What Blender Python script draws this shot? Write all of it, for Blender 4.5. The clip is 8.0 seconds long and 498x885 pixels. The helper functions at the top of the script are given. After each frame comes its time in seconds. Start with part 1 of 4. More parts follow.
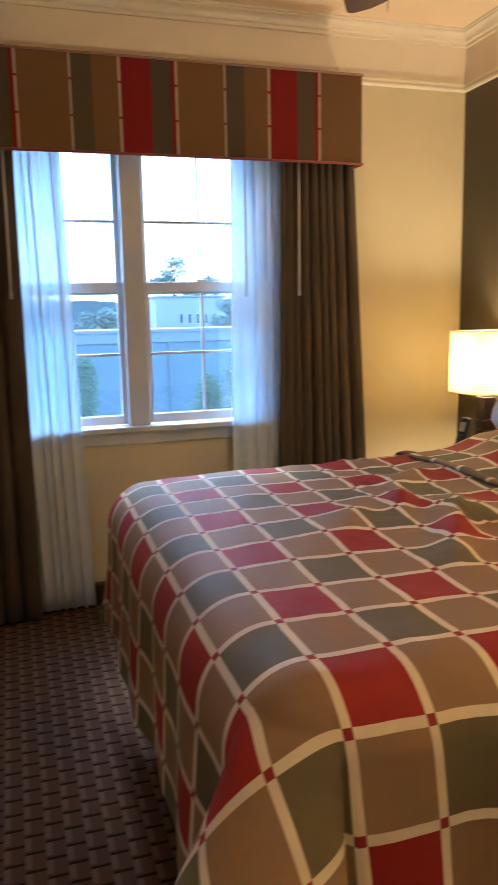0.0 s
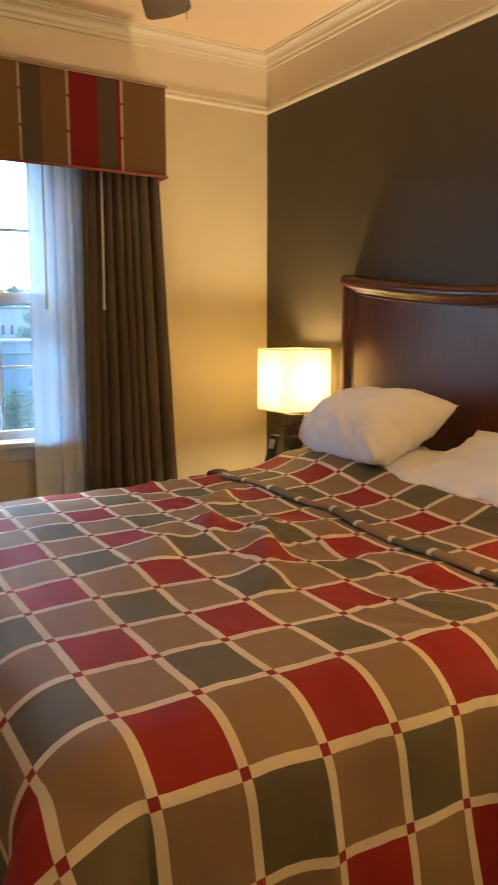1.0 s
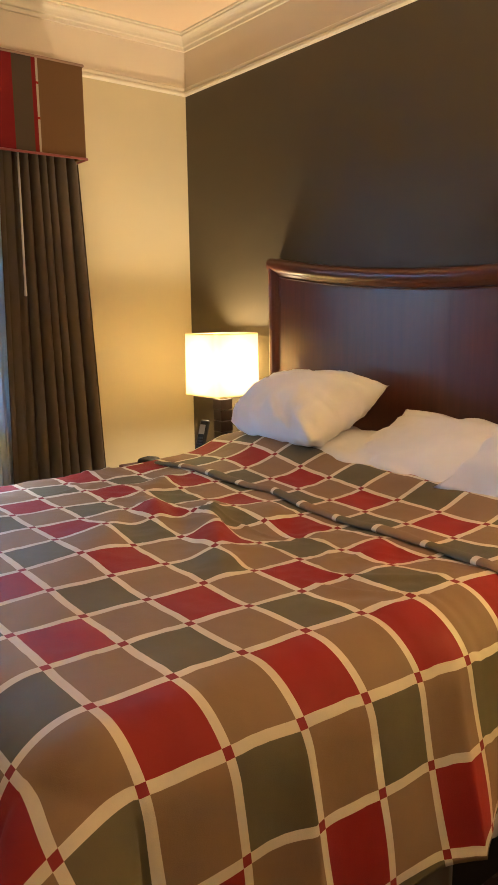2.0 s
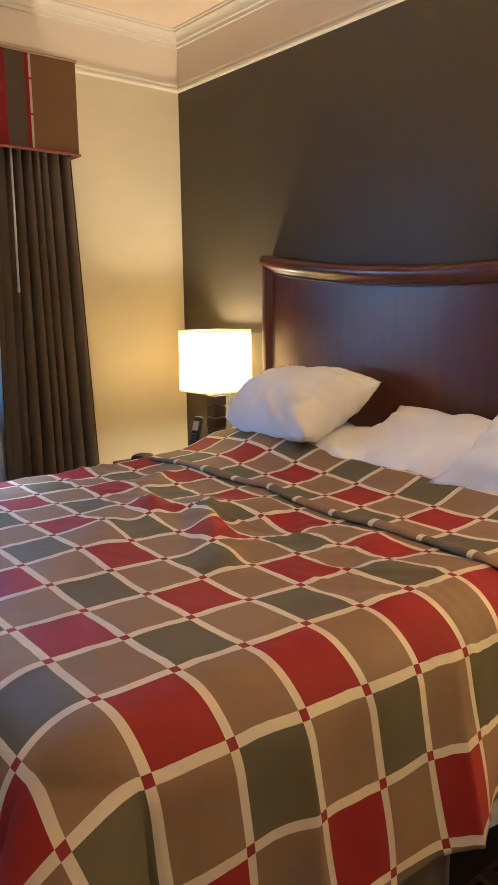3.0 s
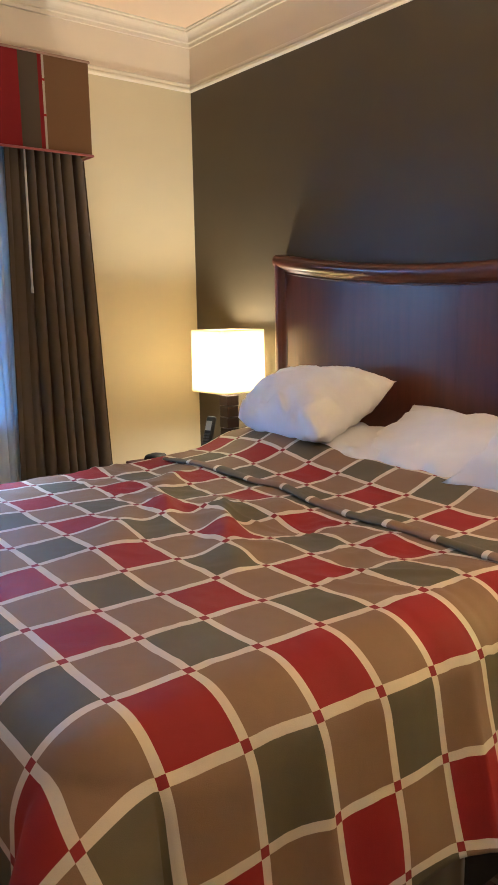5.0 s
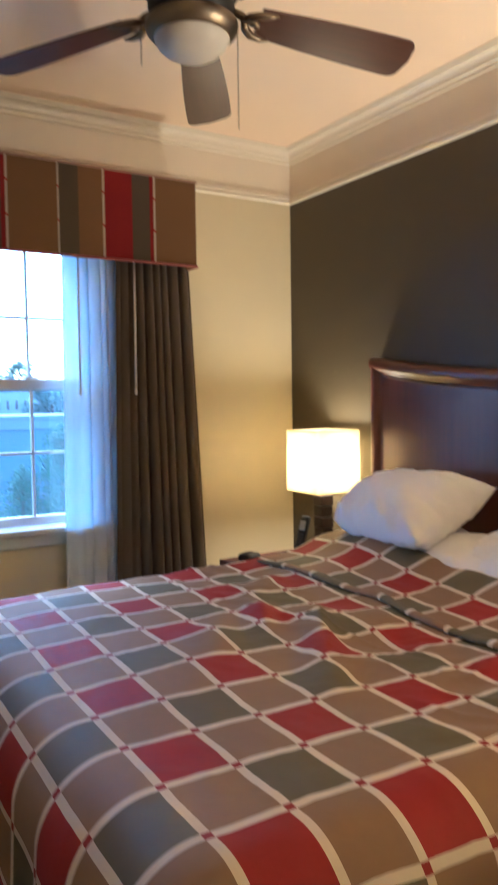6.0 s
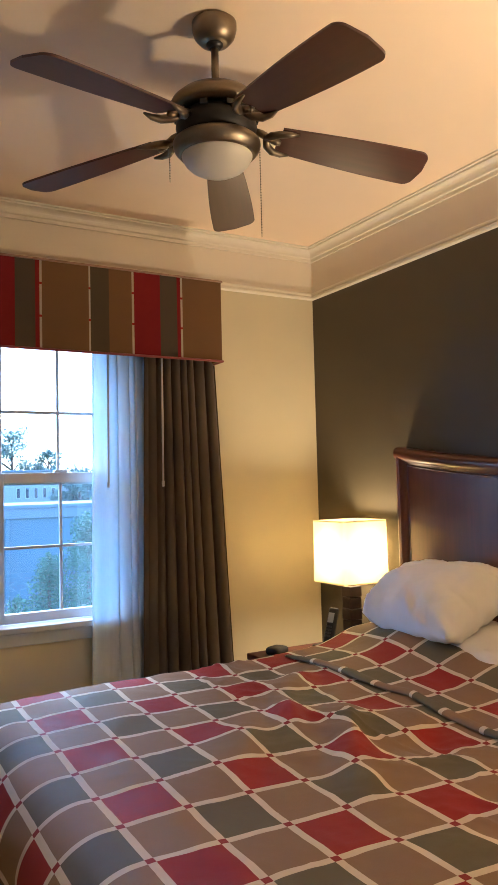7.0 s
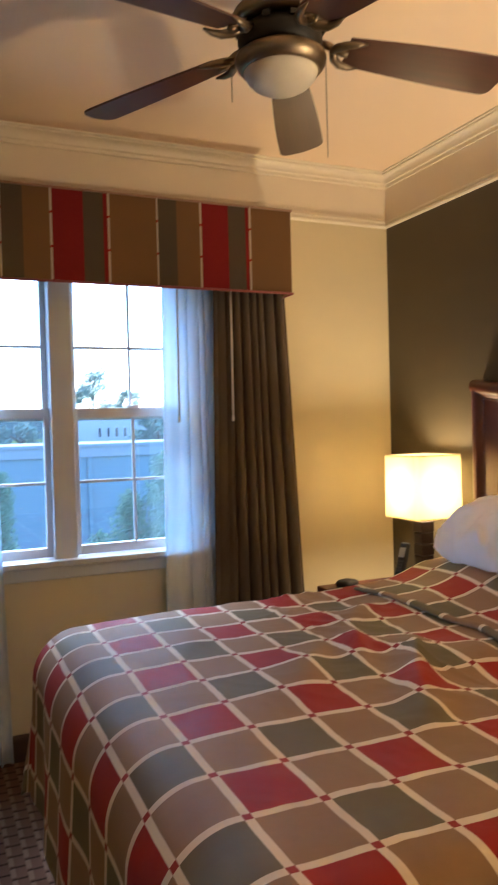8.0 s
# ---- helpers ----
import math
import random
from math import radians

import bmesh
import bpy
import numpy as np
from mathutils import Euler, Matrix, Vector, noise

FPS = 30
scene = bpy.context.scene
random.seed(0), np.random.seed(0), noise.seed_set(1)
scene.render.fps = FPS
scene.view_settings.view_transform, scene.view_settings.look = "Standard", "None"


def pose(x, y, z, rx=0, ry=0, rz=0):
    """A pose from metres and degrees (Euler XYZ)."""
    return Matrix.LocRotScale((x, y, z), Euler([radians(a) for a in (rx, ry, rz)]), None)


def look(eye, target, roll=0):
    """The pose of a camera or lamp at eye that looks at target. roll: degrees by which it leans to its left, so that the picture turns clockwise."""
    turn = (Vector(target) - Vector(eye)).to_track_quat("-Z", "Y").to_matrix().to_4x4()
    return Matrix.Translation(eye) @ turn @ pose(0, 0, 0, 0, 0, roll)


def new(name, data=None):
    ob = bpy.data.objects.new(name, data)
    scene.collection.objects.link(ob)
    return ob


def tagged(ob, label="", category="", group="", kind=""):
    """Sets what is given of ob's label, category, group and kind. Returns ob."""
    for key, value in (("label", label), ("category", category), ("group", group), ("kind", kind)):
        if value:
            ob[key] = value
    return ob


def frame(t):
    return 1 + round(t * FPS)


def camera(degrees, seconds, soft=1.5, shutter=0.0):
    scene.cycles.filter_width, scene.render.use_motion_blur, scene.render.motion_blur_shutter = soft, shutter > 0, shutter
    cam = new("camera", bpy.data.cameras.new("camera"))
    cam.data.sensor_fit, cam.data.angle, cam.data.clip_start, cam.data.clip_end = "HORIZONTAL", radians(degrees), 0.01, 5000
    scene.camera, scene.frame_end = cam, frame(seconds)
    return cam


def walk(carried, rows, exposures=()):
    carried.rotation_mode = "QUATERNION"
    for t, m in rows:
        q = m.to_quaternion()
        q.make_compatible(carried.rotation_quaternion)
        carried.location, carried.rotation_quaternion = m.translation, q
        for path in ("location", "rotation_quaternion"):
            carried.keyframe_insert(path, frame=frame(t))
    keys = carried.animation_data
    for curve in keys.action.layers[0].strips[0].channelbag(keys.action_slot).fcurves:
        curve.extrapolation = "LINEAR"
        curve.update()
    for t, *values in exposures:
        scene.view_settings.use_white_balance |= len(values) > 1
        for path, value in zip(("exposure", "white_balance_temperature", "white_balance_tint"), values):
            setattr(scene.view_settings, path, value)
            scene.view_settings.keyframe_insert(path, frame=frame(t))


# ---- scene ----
cam = camera(36.6, 8.0, soft=1.15, shutter=0.4)
PATH = [
    (0, (-2.287, -3.525, 1.357), (-1.699, -1.642, 1.027), -1.2),
    (0.5, (-2.233, -3.463, 1.365), (-1.395, -1.674, 1.048), 0.2),
    (1, (-2.218, -3.426, 1.364), (-1.183, -1.741, 1.065), -0.1),
    (1.5, (-2.254, -3.39, 1.36), (-1.083, -1.801, 1.038), -0.9),
    (3, (-2.312, -3.374, 1.354), (-1.068, -1.845, 1.011), -0.8),
    (3.5, (-2.306, -3.373, 1.352), (-1.071, -1.84, 1.0), -0.8),
    (4, (-2.309, -3.372, 1.353), (-1.076, -1.838, 0.998), -1.0),
    (5.5, (-2.313, -3.365, 1.36), (-1.132, -1.783, 1.043), -1.0),
    (6, (-2.333, -3.357, 1.417), (-1.29, -1.654, 1.305), -0.8),
    (6.5, (-2.344, -3.374, 1.441), (-1.35, -1.639, 1.495), -1.2),
    (7, (-2.344, -3.377, 1.443), (-1.357, -1.642, 1.558), -1.4),
    (7.5, (-2.338, -3.375, 1.434), (-1.382, -1.62, 1.507), -1.7),
    (8, (-2.307, -3.372, 1.42), (-1.503, -1.54, 1.379), -1.5),
]
walk(cam, [(t, look(eye, target, roll)) for t, eye, target, roll in PATH], [(0.0, 3.95, 5250, 14), (0.5, 3.82, 5600, 13), (1.0, 3.80, 5950, 13), (1.5, 3.95, 5750, 13), (3.0, 4.10, 4620, 13), (4.0, 4.10, 4570, 13), (5.5, 4.12, 4380, 13), (6.0, 3.92, 4430, 13), (6.5, 3.80, 4880, 15), (7.0, 3.78, 4980, 15), (8.0, 3.76, 5330, 15)])

# ---- light ----
world = bpy.data.worlds.new("sky")
scene.world = world
world.use_nodes = True
wt = world.node_tree
sky = wt.nodes.new("ShaderNodeTexSky")
sky.sky_type = "NISHITA"
sky.sun_disc = False
sky.sun_elevation = radians(50)
sky.sun_rotation = radians(0)
sky.air_density = 1.0
sky.dust_density = 1.0
sky.ozone_density = 3.0
wt.nodes["Background"].inputs["Strength"].default_value = 0.115
wt.links.new(sky.outputs["Color"], wt.nodes["Background"].inputs["Color"])

sun = new("sun", bpy.data.lights.new("sun", "SUN"))
sun.data.energy, sun.data.angle, sun.data.color = 0.25, radians(14), (1.0, 0.97, 0.93)
sun.matrix_world = look((0, 20, 23.8), (0, 0, 0))

WARM = (1.0, 0.69, 0.33)


# ---- node helpers ----
class Net:
    """A short way to write node materials."""

    def __init__(self, name):
        self.mat = bpy.data.materials.new(name)
        self.mat.use_nodes = True
        self.tree = self.mat.node_tree
        self.bsdf = self.tree.nodes["Principled BSDF"]
        self.out = self.tree.nodes["Material Output"]

    def node(self, kind, **sets):
        n = self.tree.nodes.new(kind)
        for key, value in sets.items():
            setattr(n, key, value)
        return n

    def link(self, a, b):
        self.tree.links.new(a, b)

    def put(self, sock, value):
        if hasattr(value, "is_output"):
            self.link(value, sock)
        elif isinstance(value, tuple) and len(value) == 3 and sock.type == "RGBA":
            sock.default_value = (*value, 1)
        else:
            sock.default_value = value

    def math(self, op, a, b=0.0, c=0.0):
        n = self.node("ShaderNodeMath", operation=op)
        for s, v in zip(n.inputs, (a, b, c)):
            self.put(s, v)
        return n.outputs[0]

    def mix(self, fac, a, b):
        n = self.node("ShaderNodeMix", data_type="RGBA")
        self.put(n.inputs[0], fac)
        self.put(n.inputs[6], a)
        self.put(n.inputs[7], b)
        return n.outputs[2]

    def coords(self, kind="Object"):
        return self.node("ShaderNodeTexCoord").outputs[kind]

    def scaled(self, vec, s):
        n = self.node("ShaderNodeMapping")
        self.link(vec, n.inputs["Vector"])
        n.inputs["Scale"].default_value = s
        return n.outputs[0]

    def noise(self, vec, scale, detail=3.0, rough=0.55):
        n = self.node("ShaderNodeTexNoise")
        self.link(vec, n.inputs["Vector"])
        n.inputs["Scale"].default_value = scale
        n.inputs["Detail"].default_value = detail
        n.inputs["Roughness"].default_value = rough
        return n.outputs["Fac"]

    def ramp(self, fac, stops, kind="LINEAR"):
        n = self.node("ShaderNodeValToRGB")
        r = n.color_ramp
        r.interpolation = kind
        while len(r.elements) < len(stops):
            r.elements.new(1.0)
        for e, (p, c) in zip(r.elements, stops):
            e.position, e.color = p, (*c, 1)
        self.put(n.inputs[0], fac)
        return n.outputs[0]

    def bump(self, height, strength=0.2, distance=0.002):
        n = self.node("ShaderNodeBump")
        n.inputs["Strength"].default_value = strength
        n.inputs["Distance"].default_value = distance
        self.link(height, n.inputs["Height"])
        self.link(n.outputs[0], self.bsdf.inputs["Normal"])

    def base(self, colour, rough=0.6, metal=0.0, **more):
        self.put(self.bsdf.inputs["Base Color"], colour)
        self.put(self.bsdf.inputs["Roughness"], rough)
        self.put(self.bsdf.inputs["Metallic"], metal)
        for key, value in more.items():
            self.put(self.bsdf.inputs[key.replace("_", " ")], value)
        return self.mat


def shade_of(c, k):
    return tuple(min(1.0, v * k) for v in c)


def painted(name, colour, rough=0.55, relief=0.15, scale=140):
    n = Net(name)
    v = n.coords()
    big = n.noise(v, 1.6, 4)
    fine = n.noise(v, scale, 2)
    n.bump(fine, relief, 0.0015)
    return n.base(n.mix(big, shade_of(colour, 0.93), shade_of(colour, 1.05)), rough)


def woven(name, colour, rough=0.85, sheen=0.3, stretch=(1, 1, 1)):
    n = Net(name)
    v = n.coords()
    fine = n.noise(n.scaled(v, stretch), 420, 2)
    big = n.noise(v, 5, 3)
    n.bump(fine, 0.25, 0.001)
    c = n.mix(big, shade_of(colour, 0.85), shade_of(colour, 1.12))
    return n.base(c, rough, Sheen_Weight=sheen)


def timber(name, colour, rough=0.3, axis=2, coat=0.3, dark=0.5):
    n = Net(name)
    s = [26.0, 26.0, 26.0]
    s[axis] = 1.6
    v = n.scaled(n.coords(), tuple(s))
    grain = n.noise(v, 1.5, 6, 0.65)
    broad = n.noise(n.scaled(n.coords(), tuple(k / 8 for k in s)), 1.2, 3)
    f = n.math("MULTIPLY", grain, n.math("ADD", broad, 0.55))
    n.bump(grain, 0.06, 0.001)
    c = n.ramp(f, [(0.25, shade_of(colour, dark)), (0.75, shade_of(colour, 1.25))])
    return n.base(c, rough, Coat_Weight=coat, Coat_Roughness=0.22)


def metal(name, colour, rough=0.35):
    n = Net(name)
    k = n.noise(n.scaled(n.coords(), (60, 60, 260)), 2.0, 3)
    n.bump(k, 0.04, 0.0005)
    return n.base(n.mix(k, shade_of(colour, 0.85), colour), rough, 1.0)


def leafy(name, low, high):
    n = Net(name)
    k = n.noise(n.coords(), 3.0, 4)
    return n.base(n.mix(k, low, high), 0.7)


M_WALL = painted("cream wall paint", (0.66, 0.585, 0.395))
M_PALE = painted("off-white wall paint", (0.80, 0.77, 0.69))
M_FRIEZE = painted("pale frieze paint", (0.78, 0.70, 0.58))
M_DARK = painted("olive brown wall paint", (0.076, 0.060, 0.033), 0.5)
M_CEIL = painted("ceiling paint", (0.90, 0.73, 0.54), 0.7, 0.25, 90)
M_TRIM = painted("white gloss trim paint", (0.80, 0.74, 0.62), 0.35, 0.04)
# white frames darkened and blued: the cool daylight is put into this colour
M_WINDOW = painted("white window paint tinted by daylight", (0.56, 0.59, 0.63), 0.35, 0.04)
M_BASE = timber("dark baseboard wood", (0.05, 0.03, 0.02), 0.4, 0)
M_CHERRY = timber("cherry veneer", (0.085, 0.020, 0.010), 0.34, 2, 0.25, 0.78)
M_CHERRY_Y = timber("cherry moulding", (0.085, 0.022, 0.010), 0.33, 1, 0.15, 0.8)
M_ESPRESSO = timber("dark lamp wood", (0.020, 0.009, 0.006), 0.45, 2, 0.05)
M_STAND = timber("nightstand cherry", (0.10, 0.028, 0.013), 0.5, 1, 0.0)
M_BLADE = timber("fan blade walnut", (0.058, 0.016, 0.010), 0.36, 0, 0.4, 0.7)
M_BLADE.node_tree.nodes["Principled BSDF"].inputs["Specular IOR Level"].default_value = 0.5
M_BRONZE = metal("brushed pewter", (0.26, 0.21, 0.15), 0.42)
M_BLACK = Net("black plastic").base((0.012, 0.012, 0.012), 0.35)
M_MOTOR = Net("matt black motor enamel").base((0.007, 0.006, 0.006), 0.6)
M_LEATHER = painted("black leather", (0.014, 0.012, 0.011), 0.7, 0.4, 300)
M_KEYS = Net("phone display").base((0.30, 0.30, 0.27), 0.4)
M_KEY = Net("phone keys").base((0.06, 0.06, 0.06), 0.5)
M_SHEET = woven("white cotton", (0.90, 0.91, 0.93), 0.9, 0.2)
M_CURTAIN = woven("olive brown curtain", (0.078, 0.056, 0.036), 0.85, 0.06, (1, 1, 0.2))
M_SKIRT = woven("brown bed skirt", (0.10, 0.07, 0.042))
M_BOX = woven("dark box base", (0.010, 0.008, 0.007), 0.95, 0.0)
M_WELT = woven("red welt cord", (0.25, 0.05, 0.04))
M_WELT_C = woven("tan welt cord", (0.30, 0.18, 0.12))
M_WAND = Net("white wand plastic").base((0.62, 0.60, 0.56), 0.35)

# opal bowl of the fan's lamp
_n = Net("opal glass")
M_OPAL = _n.base(_n.mix(_n.noise(_n.coords(), 18, 3), (0.60, 0.57, 0.52), (0.66, 0.63, 0.58)), 0.45, Specular_IOR_Level=0.3)

# lamp shade: thin cloth that lets light through
_n = Net("linen lamp shade")
_f = _n.noise(_n.scaled(_n.coords(), (260, 260, 60)), 2.0, 3)
_c = _n.mix(_f, (0.62, 0.56, 0.38), (0.68, 0.62, 0.44))
_t = _n.node("ShaderNodeBsdfTranslucent")
_d = _n.node("ShaderNodeBsdfDiffuse")
_m = _n.node("ShaderNodeMixShader")
_m.inputs[0].default_value = 0.72
_n.link(_c, _t.inputs[0])
_n.link(_c, _d.inputs[0])
_n.link(_d.outputs[0], _m.inputs[1])
_n.link(_t.outputs[0], _m.inputs[2])
_n.link(_m.outputs[0], _n.out.inputs[0])
M_SHADE = _n.mat

# sheer curtain: open weave, white, with blue daylight put into its translucent colour
_n = Net("white voile with daylight blue")
_f = _n.noise(_n.scaled(_n.coords(), (300, 300, 20)), 1.0, 2)
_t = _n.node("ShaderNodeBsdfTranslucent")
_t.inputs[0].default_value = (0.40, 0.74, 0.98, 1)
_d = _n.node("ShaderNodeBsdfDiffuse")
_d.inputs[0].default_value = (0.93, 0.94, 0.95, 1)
_p = _n.node("ShaderNodeBsdfTransparent")
_a = _n.node("ShaderNodeMixShader")
_b = _n.node("ShaderNodeMixShader")
_a.inputs[0].default_value = 0.27
_n.link(_d.outputs[0], _a.inputs[1])
_n.link(_t.outputs[0], _a.inputs[2])
_n.link(_n.math("MULTIPLY_ADD", _f, 0.10, 0.77), _b.inputs[0])
_n.link(_p.outputs[0], _b.inputs[1])
_n.link(_a.outputs[0], _b.inputs[2])
_n.link(_b.outputs[0], _n.out.inputs[0])
M_VOILE = _n.mat

# assumed insect screen outside the lower sashes: a faint veil added to imitate haze
_n = Net("assumed screen haze veil")
_t = _n.node("ShaderNodeBsdfTranslucent")
_t.inputs[0].default_value = (0.62, 0.64, 0.66, 1)
_p = _n.node("ShaderNodeBsdfTransparent")
_b = _n.node("ShaderNodeMixShader")
_n.link(_n.math("MULTIPLY_ADD", _n.noise(_n.coords(), 900, 1), 0.005, 0.018), _b.inputs[0])
_n.link(_p.outputs[0], _b.inputs[1])
_n.link(_t.outputs[0], _b.inputs[2])
_n.link(_b.outputs[0], _n.out.inputs[0])
M_SCREEN = _n.mat

M_GLASS = Net("window glass").base((0.82, 0.97, 1.0), 0.0, 0.0, Transmission_Weight=1.0, IOR=1.45)

RED, TAUPE, OLIVE, CREAM = (0.33, 0.012, 0.009), (0.305, 0.195, 0.106), (0.152, 0.132, 0.074), (0.82, 0.73, 0.56)

# valance cloth: stripes that repeat, with small red ticks on the cream bands
_n = Net("striped valance cloth")
_s = _n.node("ShaderNodeSeparateXYZ")
_n.link(_n.coords(), _s.inputs[0])
_k = _n.math("FRACT", _n.math("DIVIDE", _n.math("ADD", _s.outputs[0], 1.5435), 0.6558))
_stops, _at = [], 0.0
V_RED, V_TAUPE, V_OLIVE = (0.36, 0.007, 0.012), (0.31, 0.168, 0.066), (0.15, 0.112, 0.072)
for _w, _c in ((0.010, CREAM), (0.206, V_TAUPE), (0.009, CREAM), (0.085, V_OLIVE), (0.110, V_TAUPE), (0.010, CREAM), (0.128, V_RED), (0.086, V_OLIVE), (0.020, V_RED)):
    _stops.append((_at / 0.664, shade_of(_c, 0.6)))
    _at += _w
_c = _n.ramp(_k, _stops, "CONSTANT")
_z = _n.math("FRACT", _n.math("DIVIDE", _n.math("SUBTRACT", _s.outputs[2], 2.040), 0.1412))
_tick = _n.math("LESS_THAN", _z, 0.07)
_sep = _n.node("ShaderNodeSeparateColor")
_n.link(_c, _sep.inputs[0])
_tick = _n.math("MULTIPLY", _tick, _n.math("GREATER_THAN", _sep.outputs[1], 0.25))
_c = _n.mix(_tick, _c, RED)
_f = _n.noise(_n.coords(), 420, 2)
_n.bump(_f, 0.25, 0.001)
M_VALANCE = _n.base(_n.mix(_n.math("MULTIPLY", _f, 0.35), _c, (0.04, 0.03, 0.02)), 0.85, Sheen_Weight=0.0, Specular_IOR_Level=0.25)

# bedspread cloth: a window-pane check in cells of the UV map
_n = Net("checked bedspread cloth")
_s = _n.node("ShaderNodeSeparateXYZ")
_uv = _n.node("ShaderNodeUVMap").outputs[0]
_n.link(_uv, _s.inputs[0])
_u, _v = _s.outputs[0], _s.outputs[1]
_fu, _fv = _n.math("FRACT", _u), _n.math("FRACT", _v)
_eu = _n.math("GREATER_THAN", _n.math("ABSOLUTE", _n.math("SUBTRACT", _fu, 0.5)), 0.442)
_ev = _n.math("GREATER_THAN", _n.math("ABSOLUTE", _n.math("SUBTRACT", _fv, 0.5)), 0.446)
_ou = _n.math("GREATER_THAN", _n.math("FRACT", _n.math("MULTIPLY", _n.math("FLOOR", _u), 0.5)), 0.25)
_ov = _n.math("GREATER_THAN", _n.math("FRACT", _n.math("MULTIPLY", _n.math("FLOOR", _v), 0.5)), 0.25)
_isred = _n.math("MULTIPLY", _ov, _n.math("SUBTRACT", 1.0, _ou))
_isolive = _n.math("MULTIPLY", _ou, _n.math("SUBTRACT", 1.0, _ov))
_c = _n.mix(_isred, _n.mix(_isolive, TAUPE, OLIVE), RED)
_c = _n.mix(_n.math("MAXIMUM", _eu, _ev), _c, CREAM)
_c = _n.mix(_n.math("MULTIPLY", _eu, _ev), _c, (0.30, 0.02, 0.025))
_w = _n.noise(_n.coords(), 700, 2)
_g = _n.noise(_n.coords(), 9, 4)
_c = _n.mix(_n.math("MULTIPLY", _g, 0.14), _c, (0.16, 0.12, 0.085))
_h = _n.noise(_n.coords(), 46, 4, 0.6)
_c = _n.mix(_n.math("MULTIPLY", _h, 0.12), _c, (0.10, 0.065, 0.04))
_n.bump(_n.math("ADD", _w, _n.math("ADD", _n.math("MULTIPLY", _g, 2.0), _n.math("MULTIPLY", _h, 1.4))), 0.30, 0.0022)
M_SPREAD = _n.base(_c, 0.62, Specular_IOR_Level=0.22, Sheen_Weight=0.0, Sheen_Roughness=0.5)

# carpet: basket weave of light dashes
_n = Net("basket weave carpet")
_v = _n.coords()
_s = _n.node("ShaderNodeSeparateXYZ")
_n.link(_v, _s.inputs[0])
_x = _n.math("DIVIDE", _s.outputs[0], 0.052)
_y = _n.math("DIVIDE", _s.outputs[1], 0.069)
_fx, _fy = _n.math("FRACT", _x), _n.math("FRACT", _y)
_alt = _n.math("GREATER_THAN", _n.math("FRACT", _n.math("MULTIPLY", _n.math("FLOOR", _x), 0.5)), 0.25)
_fy2 = _n.math("FRACT", _n.math("ADD", _y, _n.math("MULTIPLY", _alt, 0.5)))
_dash = _n.math("MULTIPLY", _n.math("GREATER_THAN", _fy2, 0.26), _n.math("LESS_THAN", _fx, 0.32))
_bar = _n.math("MULTIPLY", _n.math("LESS_THAN", _fy2, 0.15), _n.math("GREATER_THAN", _fx, 0.03))
_f = _n.noise(_v, 260, 3)
_c = _n.mix(_dash, (0.118, 0.064, 0.041), (0.195, 0.130, 0.088))
_c = _n.mix(_bar, _c, (0.022, 0.011, 0.008))
_c = _n.mix(_n.math("MULTIPLY", _f, 0.55), _c, (0.045, 0.026, 0.018))
_n.bump(_n.math("ADD", _f, _dash), 0.5, 0.003)
M_CARPET = _n.base(_c, 0.97, Specular_IOR_Level=0.1)

M_SIDING = painted("grey siding", (0.070, 0.128, 0.168), 0.6)
M_BAND = painted("pale parapet", (0.13, 0.165, 0.21), 0.6)
M_ROOFING = painted("roof membrane", (0.22, 0.22, 0.23), 0.8)
M_WHITE = painted("white render", (0.25, 0.265, 0.28), 0.7)
M_PANE = Net("dark window pane").base((0.03, 0.035, 0.05), 0.1)
M_GRASS = leafy("grass", (0.05, 0.075, 0.025), (0.09, 0.12, 0.04))
# leaf green lightened towards blue: distance haze is mixed into the colour
M_LEAF = leafy("tree leaves with haze tint", (0.075, 0.13, 0.10), (0.11, 0.17, 0.13))
M_CONIFER = leafy("conifer leaves", (0.036, 0.100, 0.050), (0.062, 0.145, 0.075))
M_BARK = timber("bark", (0.10, 0.07, 0.05), 0.9, 2, 0.0)
M_HILL = leafy("far woods", (0.020, 0.038, 0.040), (0.034, 0.055, 0.054))
for _mat in (M_HILL, M_GRASS):
    _mat.node_tree.nodes["Principled BSDF"].inputs["Specular IOR Level"].default_value = 0.0


# ---- mesh helpers ----
def part(name, bm, material, parent=None, label="", smooth=False):
    """Links a bmesh as one mesh object, under a thing or a part."""
    me = bpy.data.meshes.new(name)
    bm.normal_update()
    bm.to_mesh(me)
    bm.free()
    if smooth:
        me.polygons.foreach_set("use_smooth", [True] * len(me.polygons))
    me.materials.append(material)
    ob = new(name, me)
    if parent is not None:
        ob.parent = parent
        ob.matrix_parent_inverse = Matrix.Identity(4)
        if parent.type == "EMPTY" or parent.matrix_basis != Matrix.Identity(4):
            ob.matrix_parent_inverse = parent.matrix_basis.inverted() if parent.parent is None else Matrix.Identity(4)
    if label:
        ob["label"] = label
    return ob


def thing(name, x, y, z, label, category, group=""):
    ob = new(name)
    ob.empty_display_size = 0.1
    ob.matrix_basis = pose(x, y, z)
    return tagged(ob, label, category, group)


def box(x0, x1, y0, y1, z0, z1, bevel=0.0, seg=2, bm=None):
    b = bm or bmesh.new()
    r = bmesh.ops.create_cube(b, size=1.0)
    for v in r["verts"]:
        v.co = ((x0 + x1) / 2 + v.co.x * (x1 - x0), (y0 + y1) / 2 + v.co.y * (y1 - y0), (z0 + z1) / 2 + v.co.z * (z1 - z0))
    if bevel:
        es = list({e for v in r["verts"] for e in v.link_edges})
        bmesh.ops.bevel(b, geom=es, offset=bevel, segments=seg, profile=0.5, affect="EDGES")
    return b


